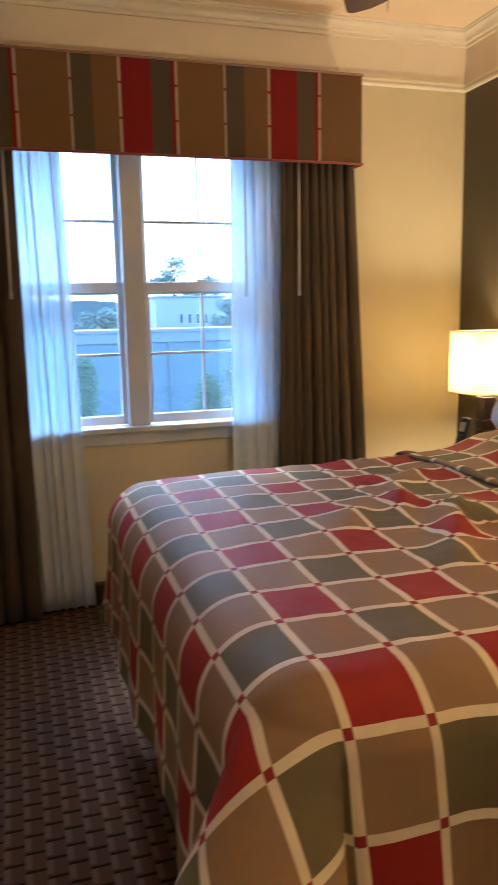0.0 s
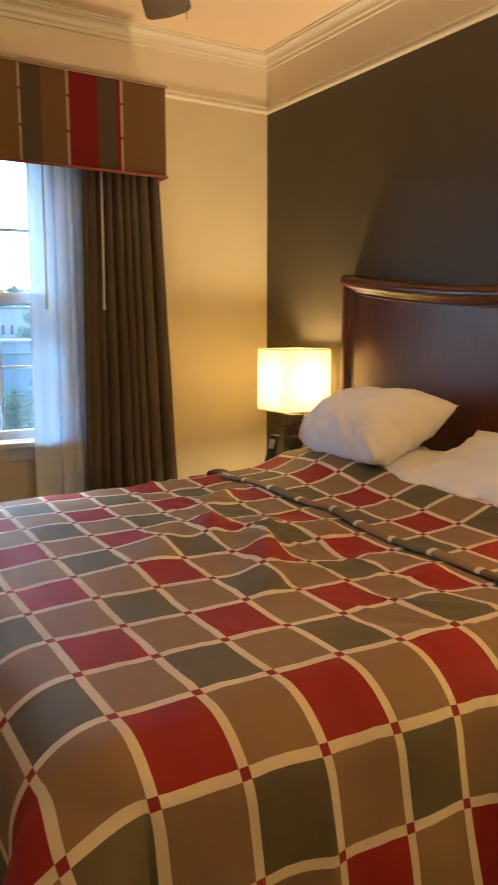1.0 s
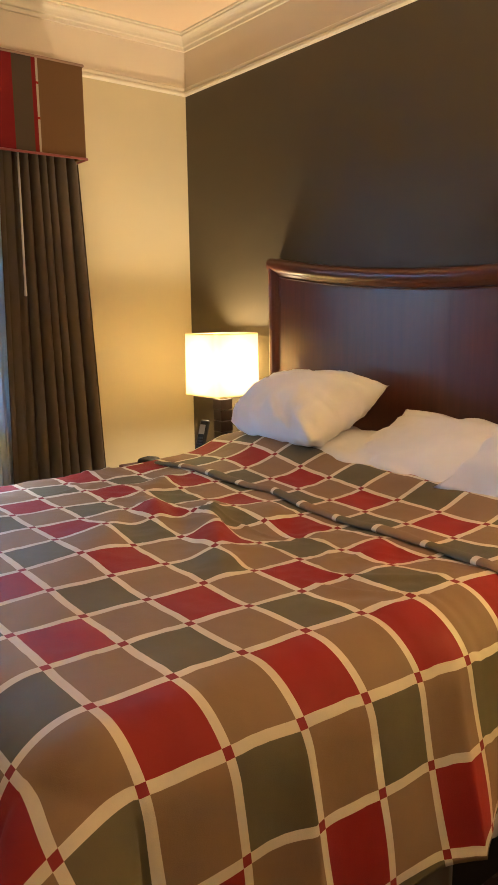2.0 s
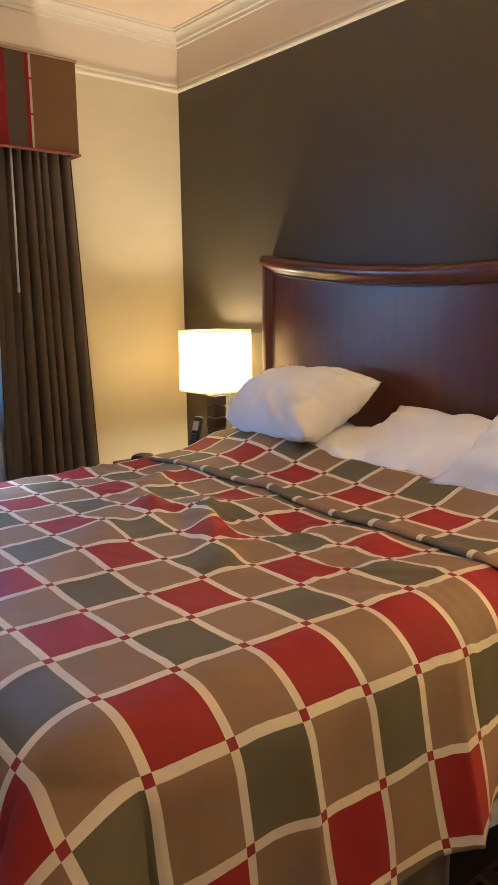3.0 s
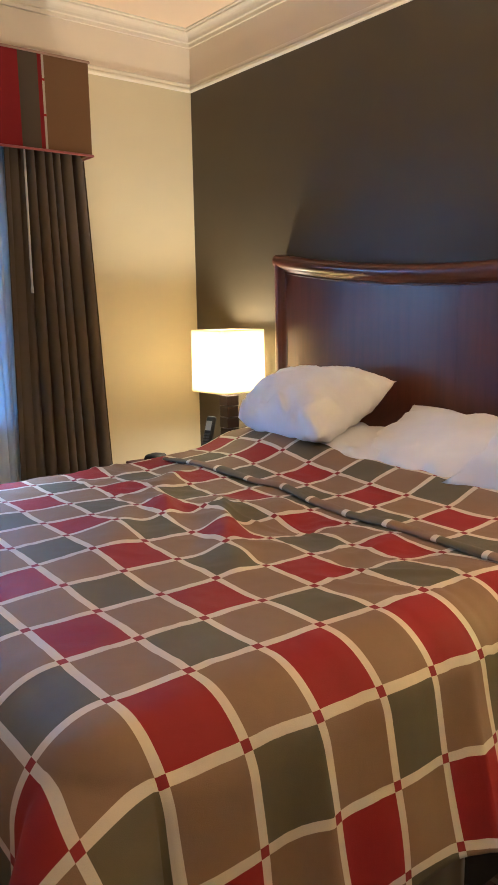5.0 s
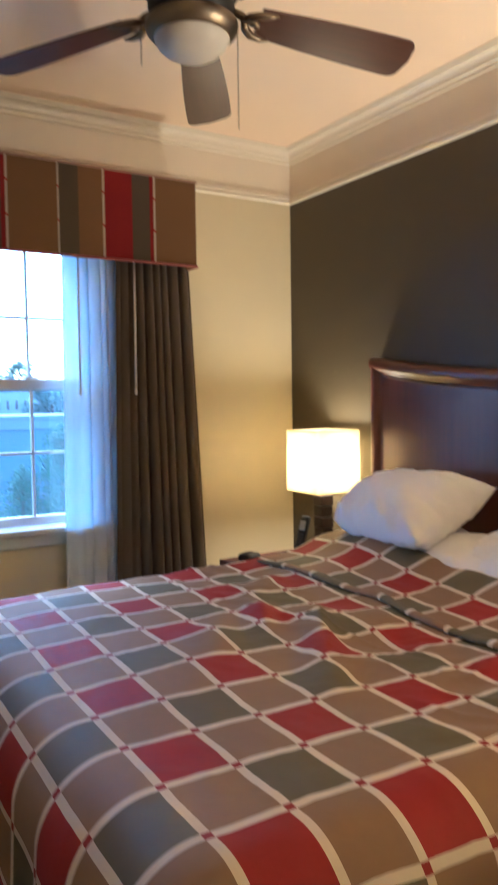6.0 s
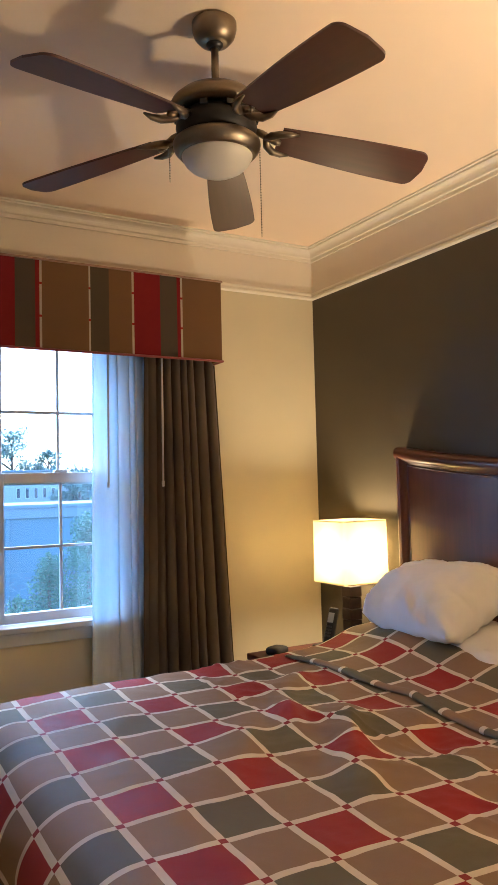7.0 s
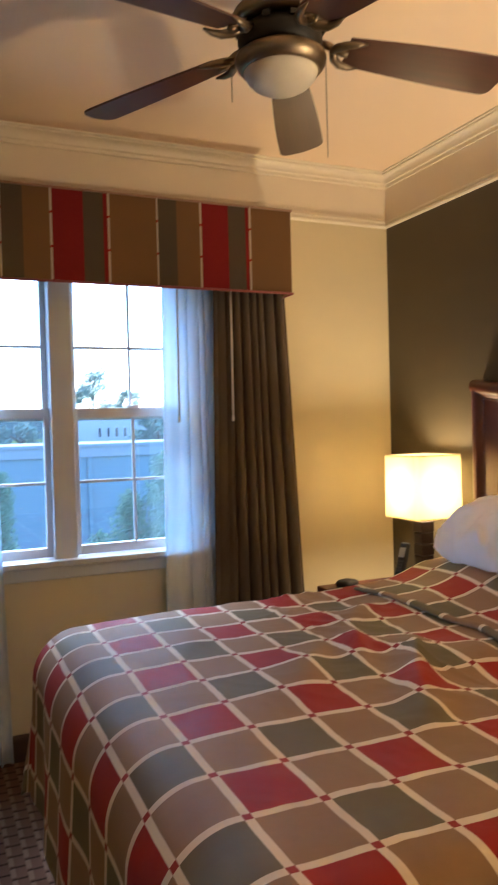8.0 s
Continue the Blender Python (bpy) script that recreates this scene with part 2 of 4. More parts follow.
def lathe(profile, cx, cy, seg=32, bm=None, caps=True):
    """profile: (radius, z) from top to bottom."""
    b = bm or bmesh.new()
    rings = []
    for r, z in profile:
        rings.append([b.verts.new((cx + r * math.cos(2 * math.pi * i / seg), cy + r * math.sin(2 * math.pi * i / seg), z)) for i in range(seg)])
    for a, c in zip(rings, rings[1:]):
        for i in range(seg):
            b.faces.new((a[i], c[i], c[(i + 1) % seg], a[(i + 1) % seg]))
    if caps:
        b.faces.new(rings[0])
        b.faces.new(rings[-1][::-1])
    return b


def tube(points, radius, seg=10, bm=None):
    """A round bar along points; radius a number or one for each point."""
    b = bm or bmesh.new()
    pts = [Vector(p) for p in points]
    rad = radius if isinstance(radius, (list, tuple)) else [radius] * len(pts)
    rings = []
    for i, p in enumerate(pts):
        d = (pts[min(i + 1, len(pts) - 1)] - pts[max(i - 1, 0)]).normalized()
        a = d.orthogonal().normalized() if abs(d.z) < 0.99 else Vector((1, 0, 0))
        if abs(d.z) < 0.99:
            a = d.cross(Vector((0, 0, 1))).normalized()
        c = d.cross(a).normalized()
        rings.append([b.verts.new(p + rad[i] * (a * math.cos(2 * math.pi * k / seg) + c * math.sin(2 * math.pi * k / seg))) for k in range(seg)])
    for r, s in zip(rings, rings[1:]):
        for k in range(seg):
            b.faces.new((r[k], s[k], s[(k + 1) % seg], r[(k + 1) % seg]))
    b.faces.new(rings[0][::-1])
    b.faces.new(rings[-1])
    bmesh.ops.recalc_face_normals(b, faces=b.faces[:])
    return b


def extrude_profile(profile, start, end, out, bm=None):
    """Sweeps (out, up) points straight from start to end; out is the unit way into the room."""
    b = bm or bmesh.new()
    s, e, o = Vector(start), Vector(end), Vector(out)
    rows = [[b.verts.new(p + o * a + Vector((0, 0, c))) for a, c in profile] for p in (s, e)]
    n = len(profile)
    for i in range(n):
        b.faces.new((rows[0][i], rows[0][(i + 1) % n], rows[1][(i + 1) % n], rows[1][i]))
    b.faces.new(rows[0][::-1])
    b.faces.new(rows[1])
    bmesh.ops.recalc_face_normals(b, faces=b.faces[:])
    return b


def sheet(nu, nv, f, uv=None):
    """A grid of nu x nv cells through the points f(i / nu, j / nv)."""
    b = bmesh.new()
    vs = [[b.verts.new(f(i / nu, j / nv)) for j in range(nv + 1)] for i in range(nu + 1)]
    lay = b.loops.layers.uv.new("UVMap") if uv else None
    for i in range(nu):
        for j in range(nv):
            fc = b.faces.new((vs[i][j], vs[i + 1][j], vs[i + 1][j + 1], vs[i][j + 1]))
            if uv:
                for lp, (a, c) in zip(fc.loops, ((i, j), (i + 1, j), (i + 1, j + 1), (i, j + 1))):
                    lp[lay].uv = uv(a / nu, c / nv)
    return b


def thicken(ob, t, offset=-1.0):
    m = ob.modifiers.new("thickness", "SOLIDIFY")
    m.thickness, m.offset = t, offset


def ease(a, b, x):
    k = min(1.0, max(0.0, (x - a) / (b - a)))
    return k * k * (3 - 2 * k)


# ---- the room ----
CEIL, RAIL, FRIEZE = 2.730, 2.45, 2.659
XL, YB = -3.5, -4.9          # the far sides of the room
WX0, WX1, WZ0, WZ1 = -2.335, -1.082, 0.86, 2.16  # the window's opening


def structure(ob, label, category=""):
    return tagged(ob, label, category, kind="structure")


structure(part("floor", box(XL - 0.2, 0.2, YB - 0.2, 0.2, -0.2, 0.0), M_CARPET), "dark brown carpet with a basket weave pattern", "carpet")
structure(part("ceiling", box(XL - 0.2, 0.2, YB - 0.2, 0.2, CEIL, CEIL + 0.2), M_CEIL), "cream painted flat ceiling", "ceiling")

WT = 0.16
b = box(XL - 0.2, WX0, 0.0, WT, 0.0, RAIL)
box(WX1, 0.0, 0.0, WT, 0.0, RAIL, bm=b)
box(WX0, WX1, 0.0, WT, 0.0, WZ0 - 0.03, bm=b)
box(WX0, WX1, 0.0, WT, WZ1, RAIL, bm=b)
structure(part("wall_north", b, M_WALL), "cream painted wall with a window opening", "wall")
structure(part("wall_east", box(0.0, 0.2, YB, WT, 0.0, RAIL), M_DARK), "dark olive brown painted wall behind the bed", "wall")
structure(part("wall_west", box(XL - 0.2, XL, YB, 0.0, 0.0, CEIL), M_PALE), "plain cream painted wall", "wall")
structure(part("wall_south", box(XL, 0.0, YB - 0.2, YB, 0.0, CEIL), M_PALE), "plain cream painted wall", "wall")
b = box(XL - 0.2, 0.0, 0.0, WT, RAIL, CEIL)
structure(part("frieze_north", b, M_FRIEZE), "pale painted frieze above the picture rail", "wall")
structure(part("frieze_east", box(0.0, 0.2, YB, WT, RAIL, CEIL), M_FRIEZE), "pale painted frieze above the picture rail", "wall")

def mitred(profile, z, north):
    """A moulding along the north or east wall, cut at 45 degrees in their corner."""
    b = bmesh.new()
    rows = [[b.verts.new((-a, -a, z + c)) for a, c in profile]]
    rows.append([b.verts.new((XL, -a, z + c) if north else (-a, YB, z + c)) for a, c in profile])
    n = len(profile)
    for i in range(n):
        b.faces.new((rows[0][i], rows[0][(i + 1) % n], rows[1][(i + 1) % n], rows[1][i]))
    b.faces.new(rows[0][::-1])
    b.faces.new(rows[1])
    bmesh.ops.recalc_face_normals(b, faces=b.faces[:])
    return b


rail = [(0, 0), (0.010, 0.0), (0.016, 0.006), (0.016, 0.014), (0.010, 0.020), (0.014, 0.026), (0.014, 0.034), (0.006, 0.040), (0, 0.040)]
structure(part("picture_rail_north", mitred(rail, RAIL, True), M_TRIM), "thin white moulded picture rail", "trim")
structure(part("picture_rail_east", mitred(rail, RAIL, False), M_TRIM), "thin white moulded picture rail", "trim")
h = CEIL - FRIEZE
crown = [(0, 0), (0.012, 0.0), (0.012, 0.016), (0.020, 0.020)]
crown += [(0.020 + 0.026 * (1 - math.cos(a)), 0.020 + (h - 0.038) * math.sin(a)) for a in (0.3, 0.6, 0.9, 1.2, 1.5)]
crown += [(0.050, h - 0.016), (0.050, h - 0.009), (0.060, h - 0.007), (0.060, h), (0, h)]
structure(part("crown_moulding_north", mitred(crown, FRIEZE, True), M_TRIM), "white stepped crown moulding", "trim")
structure(part("crown_moulding_east", mitred(crown, FRIEZE, False), M_TRIM), "white stepped crown moulding", "trim")
base = [(0, 0), (0.014, 0), (0.014, 0.095), (0.010, 0.108), (0.004, 0.115), (0, 0.115)]
structure(part("baseboard_north", extrude_profile(base, (XL, 0, 0), (-0.014, 0, 0), (0, -1, 0)), M_BASE), "dark wooden baseboard", "baseboard")
structure(part("baseboard_east", extrude_profile(base, (0, 0, 0), (0, YB, 0), (-1, 0, 0)), M_BASE), "dark wooden baseboard", "baseboard")


# ---- the window: two double-hung sashes with a broad post between ----
def window():
    w = thing("window_1", (WX0 + WX1) / 2, 0.08, WZ0, "white double-hung twin window with a broad centre post", "window")
    w["kind"] = "structure"
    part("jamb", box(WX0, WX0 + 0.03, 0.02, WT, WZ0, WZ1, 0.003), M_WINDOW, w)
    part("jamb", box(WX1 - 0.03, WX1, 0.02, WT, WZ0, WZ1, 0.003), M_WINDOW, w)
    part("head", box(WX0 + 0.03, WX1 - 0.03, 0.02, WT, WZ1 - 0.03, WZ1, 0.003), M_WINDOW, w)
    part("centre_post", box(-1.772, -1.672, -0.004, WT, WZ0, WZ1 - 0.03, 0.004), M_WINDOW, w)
    for x0, x1 in ((WX0 + 0.03, -1.772), (-1.672, WX1 - 0.03)):
        for z0, z1, y in ((1.47, WZ1 - 0.03, 0.092), (WZ0 + 0.004, 1.525, 0.056)):
            low = z0 < 1.0
            s = part("sash", bmesh.new(), M_WINDOW, w)
            st = 0.026
            bot = 0.042 if low else 0.034
            top = 0.046 if low else 0.03
            d = 0.017
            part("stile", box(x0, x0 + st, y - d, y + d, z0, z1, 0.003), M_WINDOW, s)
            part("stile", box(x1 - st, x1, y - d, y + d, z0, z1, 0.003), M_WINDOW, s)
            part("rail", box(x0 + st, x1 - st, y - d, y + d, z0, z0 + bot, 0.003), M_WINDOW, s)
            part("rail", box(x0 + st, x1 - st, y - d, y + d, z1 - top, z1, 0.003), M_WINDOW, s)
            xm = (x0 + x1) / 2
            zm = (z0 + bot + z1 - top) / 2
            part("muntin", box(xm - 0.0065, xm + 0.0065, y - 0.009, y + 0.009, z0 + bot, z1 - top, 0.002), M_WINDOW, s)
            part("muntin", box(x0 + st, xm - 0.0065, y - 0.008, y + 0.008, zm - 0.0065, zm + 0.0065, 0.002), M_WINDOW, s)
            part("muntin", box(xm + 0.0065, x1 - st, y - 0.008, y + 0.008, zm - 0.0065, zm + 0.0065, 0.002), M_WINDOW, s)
            g = part("pane", box(x0 + st, x1 - st, y - 0.002, y + 0.002, z0 + bot, z1 - top), M_GLASS, s)
            g.visible_shadow = False
            if low:
                sc = part("screen_haze_veil", box(x0 + 0.004, x1 - 0.004, 0.126, 0.127, z0, z1 - 0.02), M_SCREEN, w)
                sc.visible_shadow = False
                part("sash_lock", box(xm - 0.03, xm + 0.03, y - d - 0.006, y + d - 0.004, z1 + 0.001, z1 + 0.012, 0.003), M_WINDOW, s)
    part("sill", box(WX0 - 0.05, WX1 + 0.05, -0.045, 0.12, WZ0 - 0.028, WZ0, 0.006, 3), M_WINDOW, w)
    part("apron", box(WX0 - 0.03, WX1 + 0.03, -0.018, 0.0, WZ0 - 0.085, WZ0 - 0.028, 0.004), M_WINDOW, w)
    return w


window()


# ---- curtains and valance ----
def drape(name, top, bottom, y, z0, z1, folds, depth, mat, seed, label, thick, plain=0.0):
    """A pleated curtain from top (x0, x1) at z1 to bottom (x0, x1) at z0: rounded pleats with tight valleys, the share plain of it nearly flat."""
    rnd = random.Random(seed)
    ph = [rnd.uniform(0, 6.28) for _ in range(4)]

    def at(s, r):
        k = 1 - r
        warp = s * (1.42 - 0.42 * s) + 0.035 * math.sin(7 * s + ph[0]) * (1 - s) + 0.012 * math.sin(19 * s + ph[2]) + 0.012 * k * math.sin(2.6 * r + ph[1]) * math.sin(9 * s + ph[3])
        a = depth * (0.75 + 0.45 * k) * (0.10 + 0.90 * ease(plain * 0.7, plain + 0.08, s)) * (1 + 0.22 * math.sin(11 * s + ph[2]) + 0.12 * math.sin(23 * s + 3 * r + ph[3]))
        p = math.pi * folds * warp
        w = 1 - 2 * abs(math.sin(p)) ** 0.75
        s2 = s - 0.15 / folds * math.sin(2 * p) * min(1.0, a / depth)
        x = (top[0] + (top[1] - top[0]) * s2) * r + (bottom[0] + (bottom[1] - bottom[0]) * s2) * k
        return (x, y + a * w + 0.008 * k * math.sin(3 * s + ph[1]), z0 + (z1 - z0) * r)

    ob = part(name, sheet(folds * 22, 30, at), mat, None, "", True)
    thicken(ob, thick, 0.0)
    return tagged(ob, label, "curtain")


def sheer(top, bottom, y, z0, z1, folds, seed):
    """A gathered voile panel whose folds lap over one another."""
    rnd = random.Random(seed)
    ph = [rnd.uniform(0, 6.28) for _ in range(5)]

    def at(s, r):
        k = 1 - r
        p = 2 * math.pi * folds * (s + 0.05 * math.sin(6 * s + ph[0]) + 0.02 * math.sin(17 * s + ph[1]) + 0.006 * math.sin(5 * r + ph[2]))
        gain = (0.35 + 0.40 * ease(0.15, 0.6, (s + 0.1 * math.sin(4 * s + ph[3])))) * (0.8 + 0.4 * math.sin(9 * s + ph[4]) ** 2)
        x = (top[0] + (top[1] - top[0]) * s) * r + (bottom[0] + (bottom[1] - bottom[0]) * s) * k
        return (x + 0.014 * gain * math.sin(p), y + 0.015 * gain * math.cos(p) * (0.7 + 0.4 * k), z0 + (z1 - z0) * r)

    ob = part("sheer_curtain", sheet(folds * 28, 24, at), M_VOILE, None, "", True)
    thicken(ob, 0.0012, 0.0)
    return tagged(ob, "white sheer voile curtain beside the window", "curtain")


def wand(x, y, z0, z1):
    w = tagged(part("curtain_wand", tube([(x, y, z1), (x - 0.002, y - 0.002, (z0 + z1) / 2), (x - 0.005, y - 0.003, z0)], 0.0048, 8), M_WAND, None, "", True), "slim white plastic curtain wand hanging from the rail", "curtain wand", "curtain wands")
    part("cap", lathe([(0.004, z0 + 0.022), (0.0062, z0 + 0.02), (0.0062, z0 - 0.004), (0.003, z0 - 0.006)], x - 0.005, y - 0.003, 10), M_WAND, w)


drape("curtain", (-1.035, -0.668), (-1.075, -0.555), -0.105, 0.012, 2.16, 9, 0.024, M_CURTAIN, 3, "dark olive brown pleated curtain hanging to the carpet", 0.003, 0.20)
drape("curtain", (-2.76, -2.225), (-2.80, -2.235), -0.105, 0.012, 2.16, 11, 0.021, M_CURTAIN, 5, "dark olive brown pleated curtain hanging to the carpet", 0.003)
sheer((-1.275, -1.000), (-1.300, -0.985), -0.060, 0.02, 2.16, 6, 8)
sheer((-2.33, -2.035), (-2.29, -1.990), -0.060, 0.02, 2.16, 6, 11)
wand(-0.962, -0.142, 1.455, 2.10)
wand(-1.205, -0.084, 1.455, 2.10)
wand(-2.262, -0.142, 1.455, 2.10)


def valance():
    x0, x1, y, z0, z1 = -2.79, -0.670, -0.20, 2.043, 2.430
    v = thing("valance", (x0 + x1) / 2, y / 2, z0, "upholstered box valance in red, taupe, olive and cream stripes", "valance")
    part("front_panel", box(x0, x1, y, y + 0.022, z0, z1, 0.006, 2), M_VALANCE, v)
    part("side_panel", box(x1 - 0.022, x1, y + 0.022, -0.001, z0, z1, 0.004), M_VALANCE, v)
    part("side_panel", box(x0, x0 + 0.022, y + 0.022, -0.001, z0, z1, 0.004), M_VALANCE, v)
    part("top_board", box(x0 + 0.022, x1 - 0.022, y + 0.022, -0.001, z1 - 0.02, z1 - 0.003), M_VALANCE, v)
    for z, m in ((z1, M_WELT_C), (z0, M_WELT)):
        part("welt", tube([(x0, 0, z), (x0 - 0.002, y, z), (x0, y - 0.003, z), (x1, y - 0.003, z), (x1 + 0.002, y, z), (x1 + 0.002, 0, z)], 0.0055, 8), m, v, "", True)
    part("curtain_track", box(x0 + 0.03, x1 - 0.03, -0.115, -0.035, 2.17, 2.19, 0.003), M_WINDOW, v)
    return v


valance()


# ---- bed ----
def arc(d, r):
    """How far out and down cloth goes d past the start of an edge of radius r."""
    a = min(d / r, math.pi / 2)
    rest = max(0.0, d - r * math.pi / 2)
    return r * math.sin(a), r * (1 - math.cos(a)) + rest


CU, CV = 0.1363, 0.160                     # one check of the cloth
X0, Y0 = -1.848, -2.438                   # where the count of checks begins
XF, YN, YF = -1.860, -2.475, -0.935       # where foot, near and far edges begin to round
ZT = 0.798
U0, U1, V0, V1 = -4.6, 10.4, -3.45, 10.9


def swell(x, y):
    """Rise of the cloth over the bed's top."""
    z = -0.006 * math.sin(min(1.0, max(0.0, (y + 2.45) / 1.0)) * 3.14)
    z += 0.0035 * noise.noise(Vector((x * 5, y * 5, 0.3))) + 0.0022 * noise.noise(Vector((x * 13, y * 11, 4.0)))
    for cx, cy, a, lx, ly, h in ((-1.16, -1.79, 0.99, 0.23, 0.058, 0.029), (-1.20, -1.56, 1.11, 0.17, 0.050, 0.023), (-1.46, -1.74, 0.89, 0.18, 0.110, 0.017),
                                 (-1.31, -2.05, 0.72, 0.10, 0.055, 0.012), (-1.36, -1.60, 1.00, 0.13, 0.060, 0.011), (-1.02, -1.95, 1.00, 0.16, 0.070, -0.010),
                                 (-1.27, -1.84, 0.90, 0.12, 0.050, -0.007), (-0.98, -1.26, 0.70, 0.12, 0.050, 0.016), (-0.94, -1.78, 1.00, 0.10, 0.060, 0.014),
                                 (-0.99, -2.22, 0.80, 0.12, 0.060, 0.010), (-1.62, -1.35, 0.80, 0.12, 0.060, 0.006)):
        dx, dy = x - cx, y - cy
        p, q = dx * math.cos(a) + dy * math.sin(a), -dx * math.sin(a) + dy * math.cos(a)
        z += 1.2 * h * math.exp(-(p / lx) ** 2 - (q / (ly if q > 0 else 0.62 * ly)) ** 2)
    z += 0.008 * math.exp(-((x + 1.06) / 0.14) ** 2) * math.sin(16 * y + 9 * x + 2 * noise.noise(Vector((x * 4, y * 4, 9.0))))
    # short sharp creases, strongest before the tuck
    w = Vector((x * 7 + 2.5 * noise.noise(Vector((x * 3, y * 3, 2))), y * 4.2 + x * 3, 6.0))
    near = math.exp(-((x + 1.12) / 0.22) ** 2)
    z += (0.0030 + 0.014 * near) * max(0.0, 0.42 - abs(noise.noise(w)) * 1.6)
    w2 = Vector((x * 17 + y * 8, y * 15 - x * 6, 1.0))
    z += (0.0014 + 0.002 * near) * max(0.0, 0.45 - abs(noise.noise(w2)) * 1.8)
    z += 0.002 * math.exp(-((y + 2.46) / 0.12) ** 2)      # firm edge of the mattress
    z -= 0.009 * math.exp(-((x + 1.85) / 0.09) ** 2) * ease(-2.2, -1.8, y)
    head = max(0.0, x + 0.95)
    z += 0.09 * head * math.exp(-((y + 1.22) / 0.24) ** 2) + 0.06 * head
    z += 0.035 * ease(-0.66, -0.46, x)                     # lapped over the pillows' front edges
    return z


def hem(u):
    """How far up the cloth's near edge is drawn, in checks."""
    x = X0 + CU * u
    return 0.36 * ease(-1.75, -1.2, x) - 0.24 * ease(-1.15, -0.85, x)


def plan(u, v):
    """Where the check (u, v) would lie if the cloth were flat: the rows fan out towards the window."""
    p, q = min(8.0, max(0.0, u)), min(11.0, max(0.0, v))
    x = X0 + CU * (u - p) + 0.1425 * p - 0.0020 * p * p + q * (0.0050 + 0.0013 * p - 0.0002 * q)
    x += 0.006 * max(0.0, p - 2) * ease(1.5, 0.0, v)
    y = Y0 + CV * (v - q) + 0.1695 * q - 0.0011 * q * q - p * (0.0011 * p + 0.0005 * q)
    return x, y


def spread_at(u, v):
    return drop(*plan(u, v))


def drop(x, y):
    """The cloth's point above x, y, past the edges of the bed hanging down."""
    a = max(0.0, XF - x)
    bn, bf = max(0.0, YN - y), max(0.0, y - YF)
    px, py = max(x, XF), min(max(y, YN), YF)
    top = ZT + swell(px, py)
    side = bn or bf
    sy = -1 if bn else 1
    if a > 0 and side > 0:
        r = math.hypot(a, side)
        phi = math.atan2(side, a)
        rim = 0.112 if bn else 0.085
        o, d = arc(r, rim + (0.135 - rim) * (1 - phi / 1.5708) ** 2.5)
        flare = (0.80 if bn else 0.20) * math.sin(2 * phi) ** 0.8 * max(0.0, r - 0.12)
        o += flare + 0.02 * d
        d -= 0.35 * flare
        return Vector((px - o * math.cos(phi), py + sy * o * math.sin(phi), max(top - d, 0.012 + 0.004 * phi)))
    if a > 0:
        o, d = arc(a, 0.135)
        o += 0.05 * d + 0.022 * d * math.sin(y * 8.0 + 0.6) + 0.014 * d * math.sin(y * 20.0 + 1.0 + 2 * d)
        return Vector((px - o, py, top - d))
    if side > 0:
        o, d = arc(side, 0.112 if bn else 0.085)
        o += (0.12 * d if bn else 0.0) + 0.11 * d * (1 - abs(math.sin(x * 8.6 + 0.9 + 0.8 * d))) ** 2 + 0.030 * d * math.sin(x * 9.0 + 1.0) + 0.028 * d * math.sin(x * 21.0 + d * 4) + 0.05 * d * noise.noise(Vector((x * 7 + y, d * 4, 3.0)))
        return Vector((px + (0.05 * max(0.0, d - 0.03) if bn else 0.0), py + sy * o, top - d))
    return Vector((px, py, top))


FOLD = ((-0.80, -0.90), (-1.03, -0.850), (-1.20, -0.835), (-1.50, -0.825), (-1.62, -0.808), (-1.83, -0.852), (-2.0, -0.866), (-2.16, -0.875), (-2.33, -0.888), (-2.5, -0.92), (-2.9, -0.97))


def fold_x(y):
    """Where the tuck runs, at y."""
    for (ya, xa), (yb, xb) in zip(FOLD, FOLD[1:]):
        if y >= yb:
            return xa + (xb - xa) * min(1.0, max(0.0, (ya - y) / (ya - yb)))
    return FOLD[-1][1]


def tuck(parent):
    """The rolled tuck that lies across the cloth."""
    n, m = 90, 12
    v0, v1 = -0.9, 8.95

    def at(s, r):
        v = v0 + (v1 - v0) * s
        y = Y0 + CV * v
        c = drop(fold_x(y), y)
        a = 2 * math.pi * r
        k = min(1.0, 0.35 + 6 * s, 0.5 + 5 * (1 - s))
        w = 0.018 * k * (1 + 0.18 * math.sin(y * 17))
        t = 0.0095 * k * (1 + 0.15 * math.sin(y * 23 + 1))
        out = Vector((0, 0, 1)) if YN < y < YF else (Vector((0, -0.7, 0.7)) if y <= YN else Vector((0, 0.7, 0.7)))
        return c + Vector((w * math.cos(a), 0, 0)) + out * (0.008 + t * math.sin(a))

    def uv(s, r):
        return (11.15 + 0.7 * r, v0 + (v1 - v0) * s + 10)

    bm = sheet(n, m, at, uv)
    bmesh.ops.recalc_face_normals(bm, faces=bm.faces[:])
    part("tuck", bm, M_SPREAD, parent, "rolled tuck across the cloth", True)


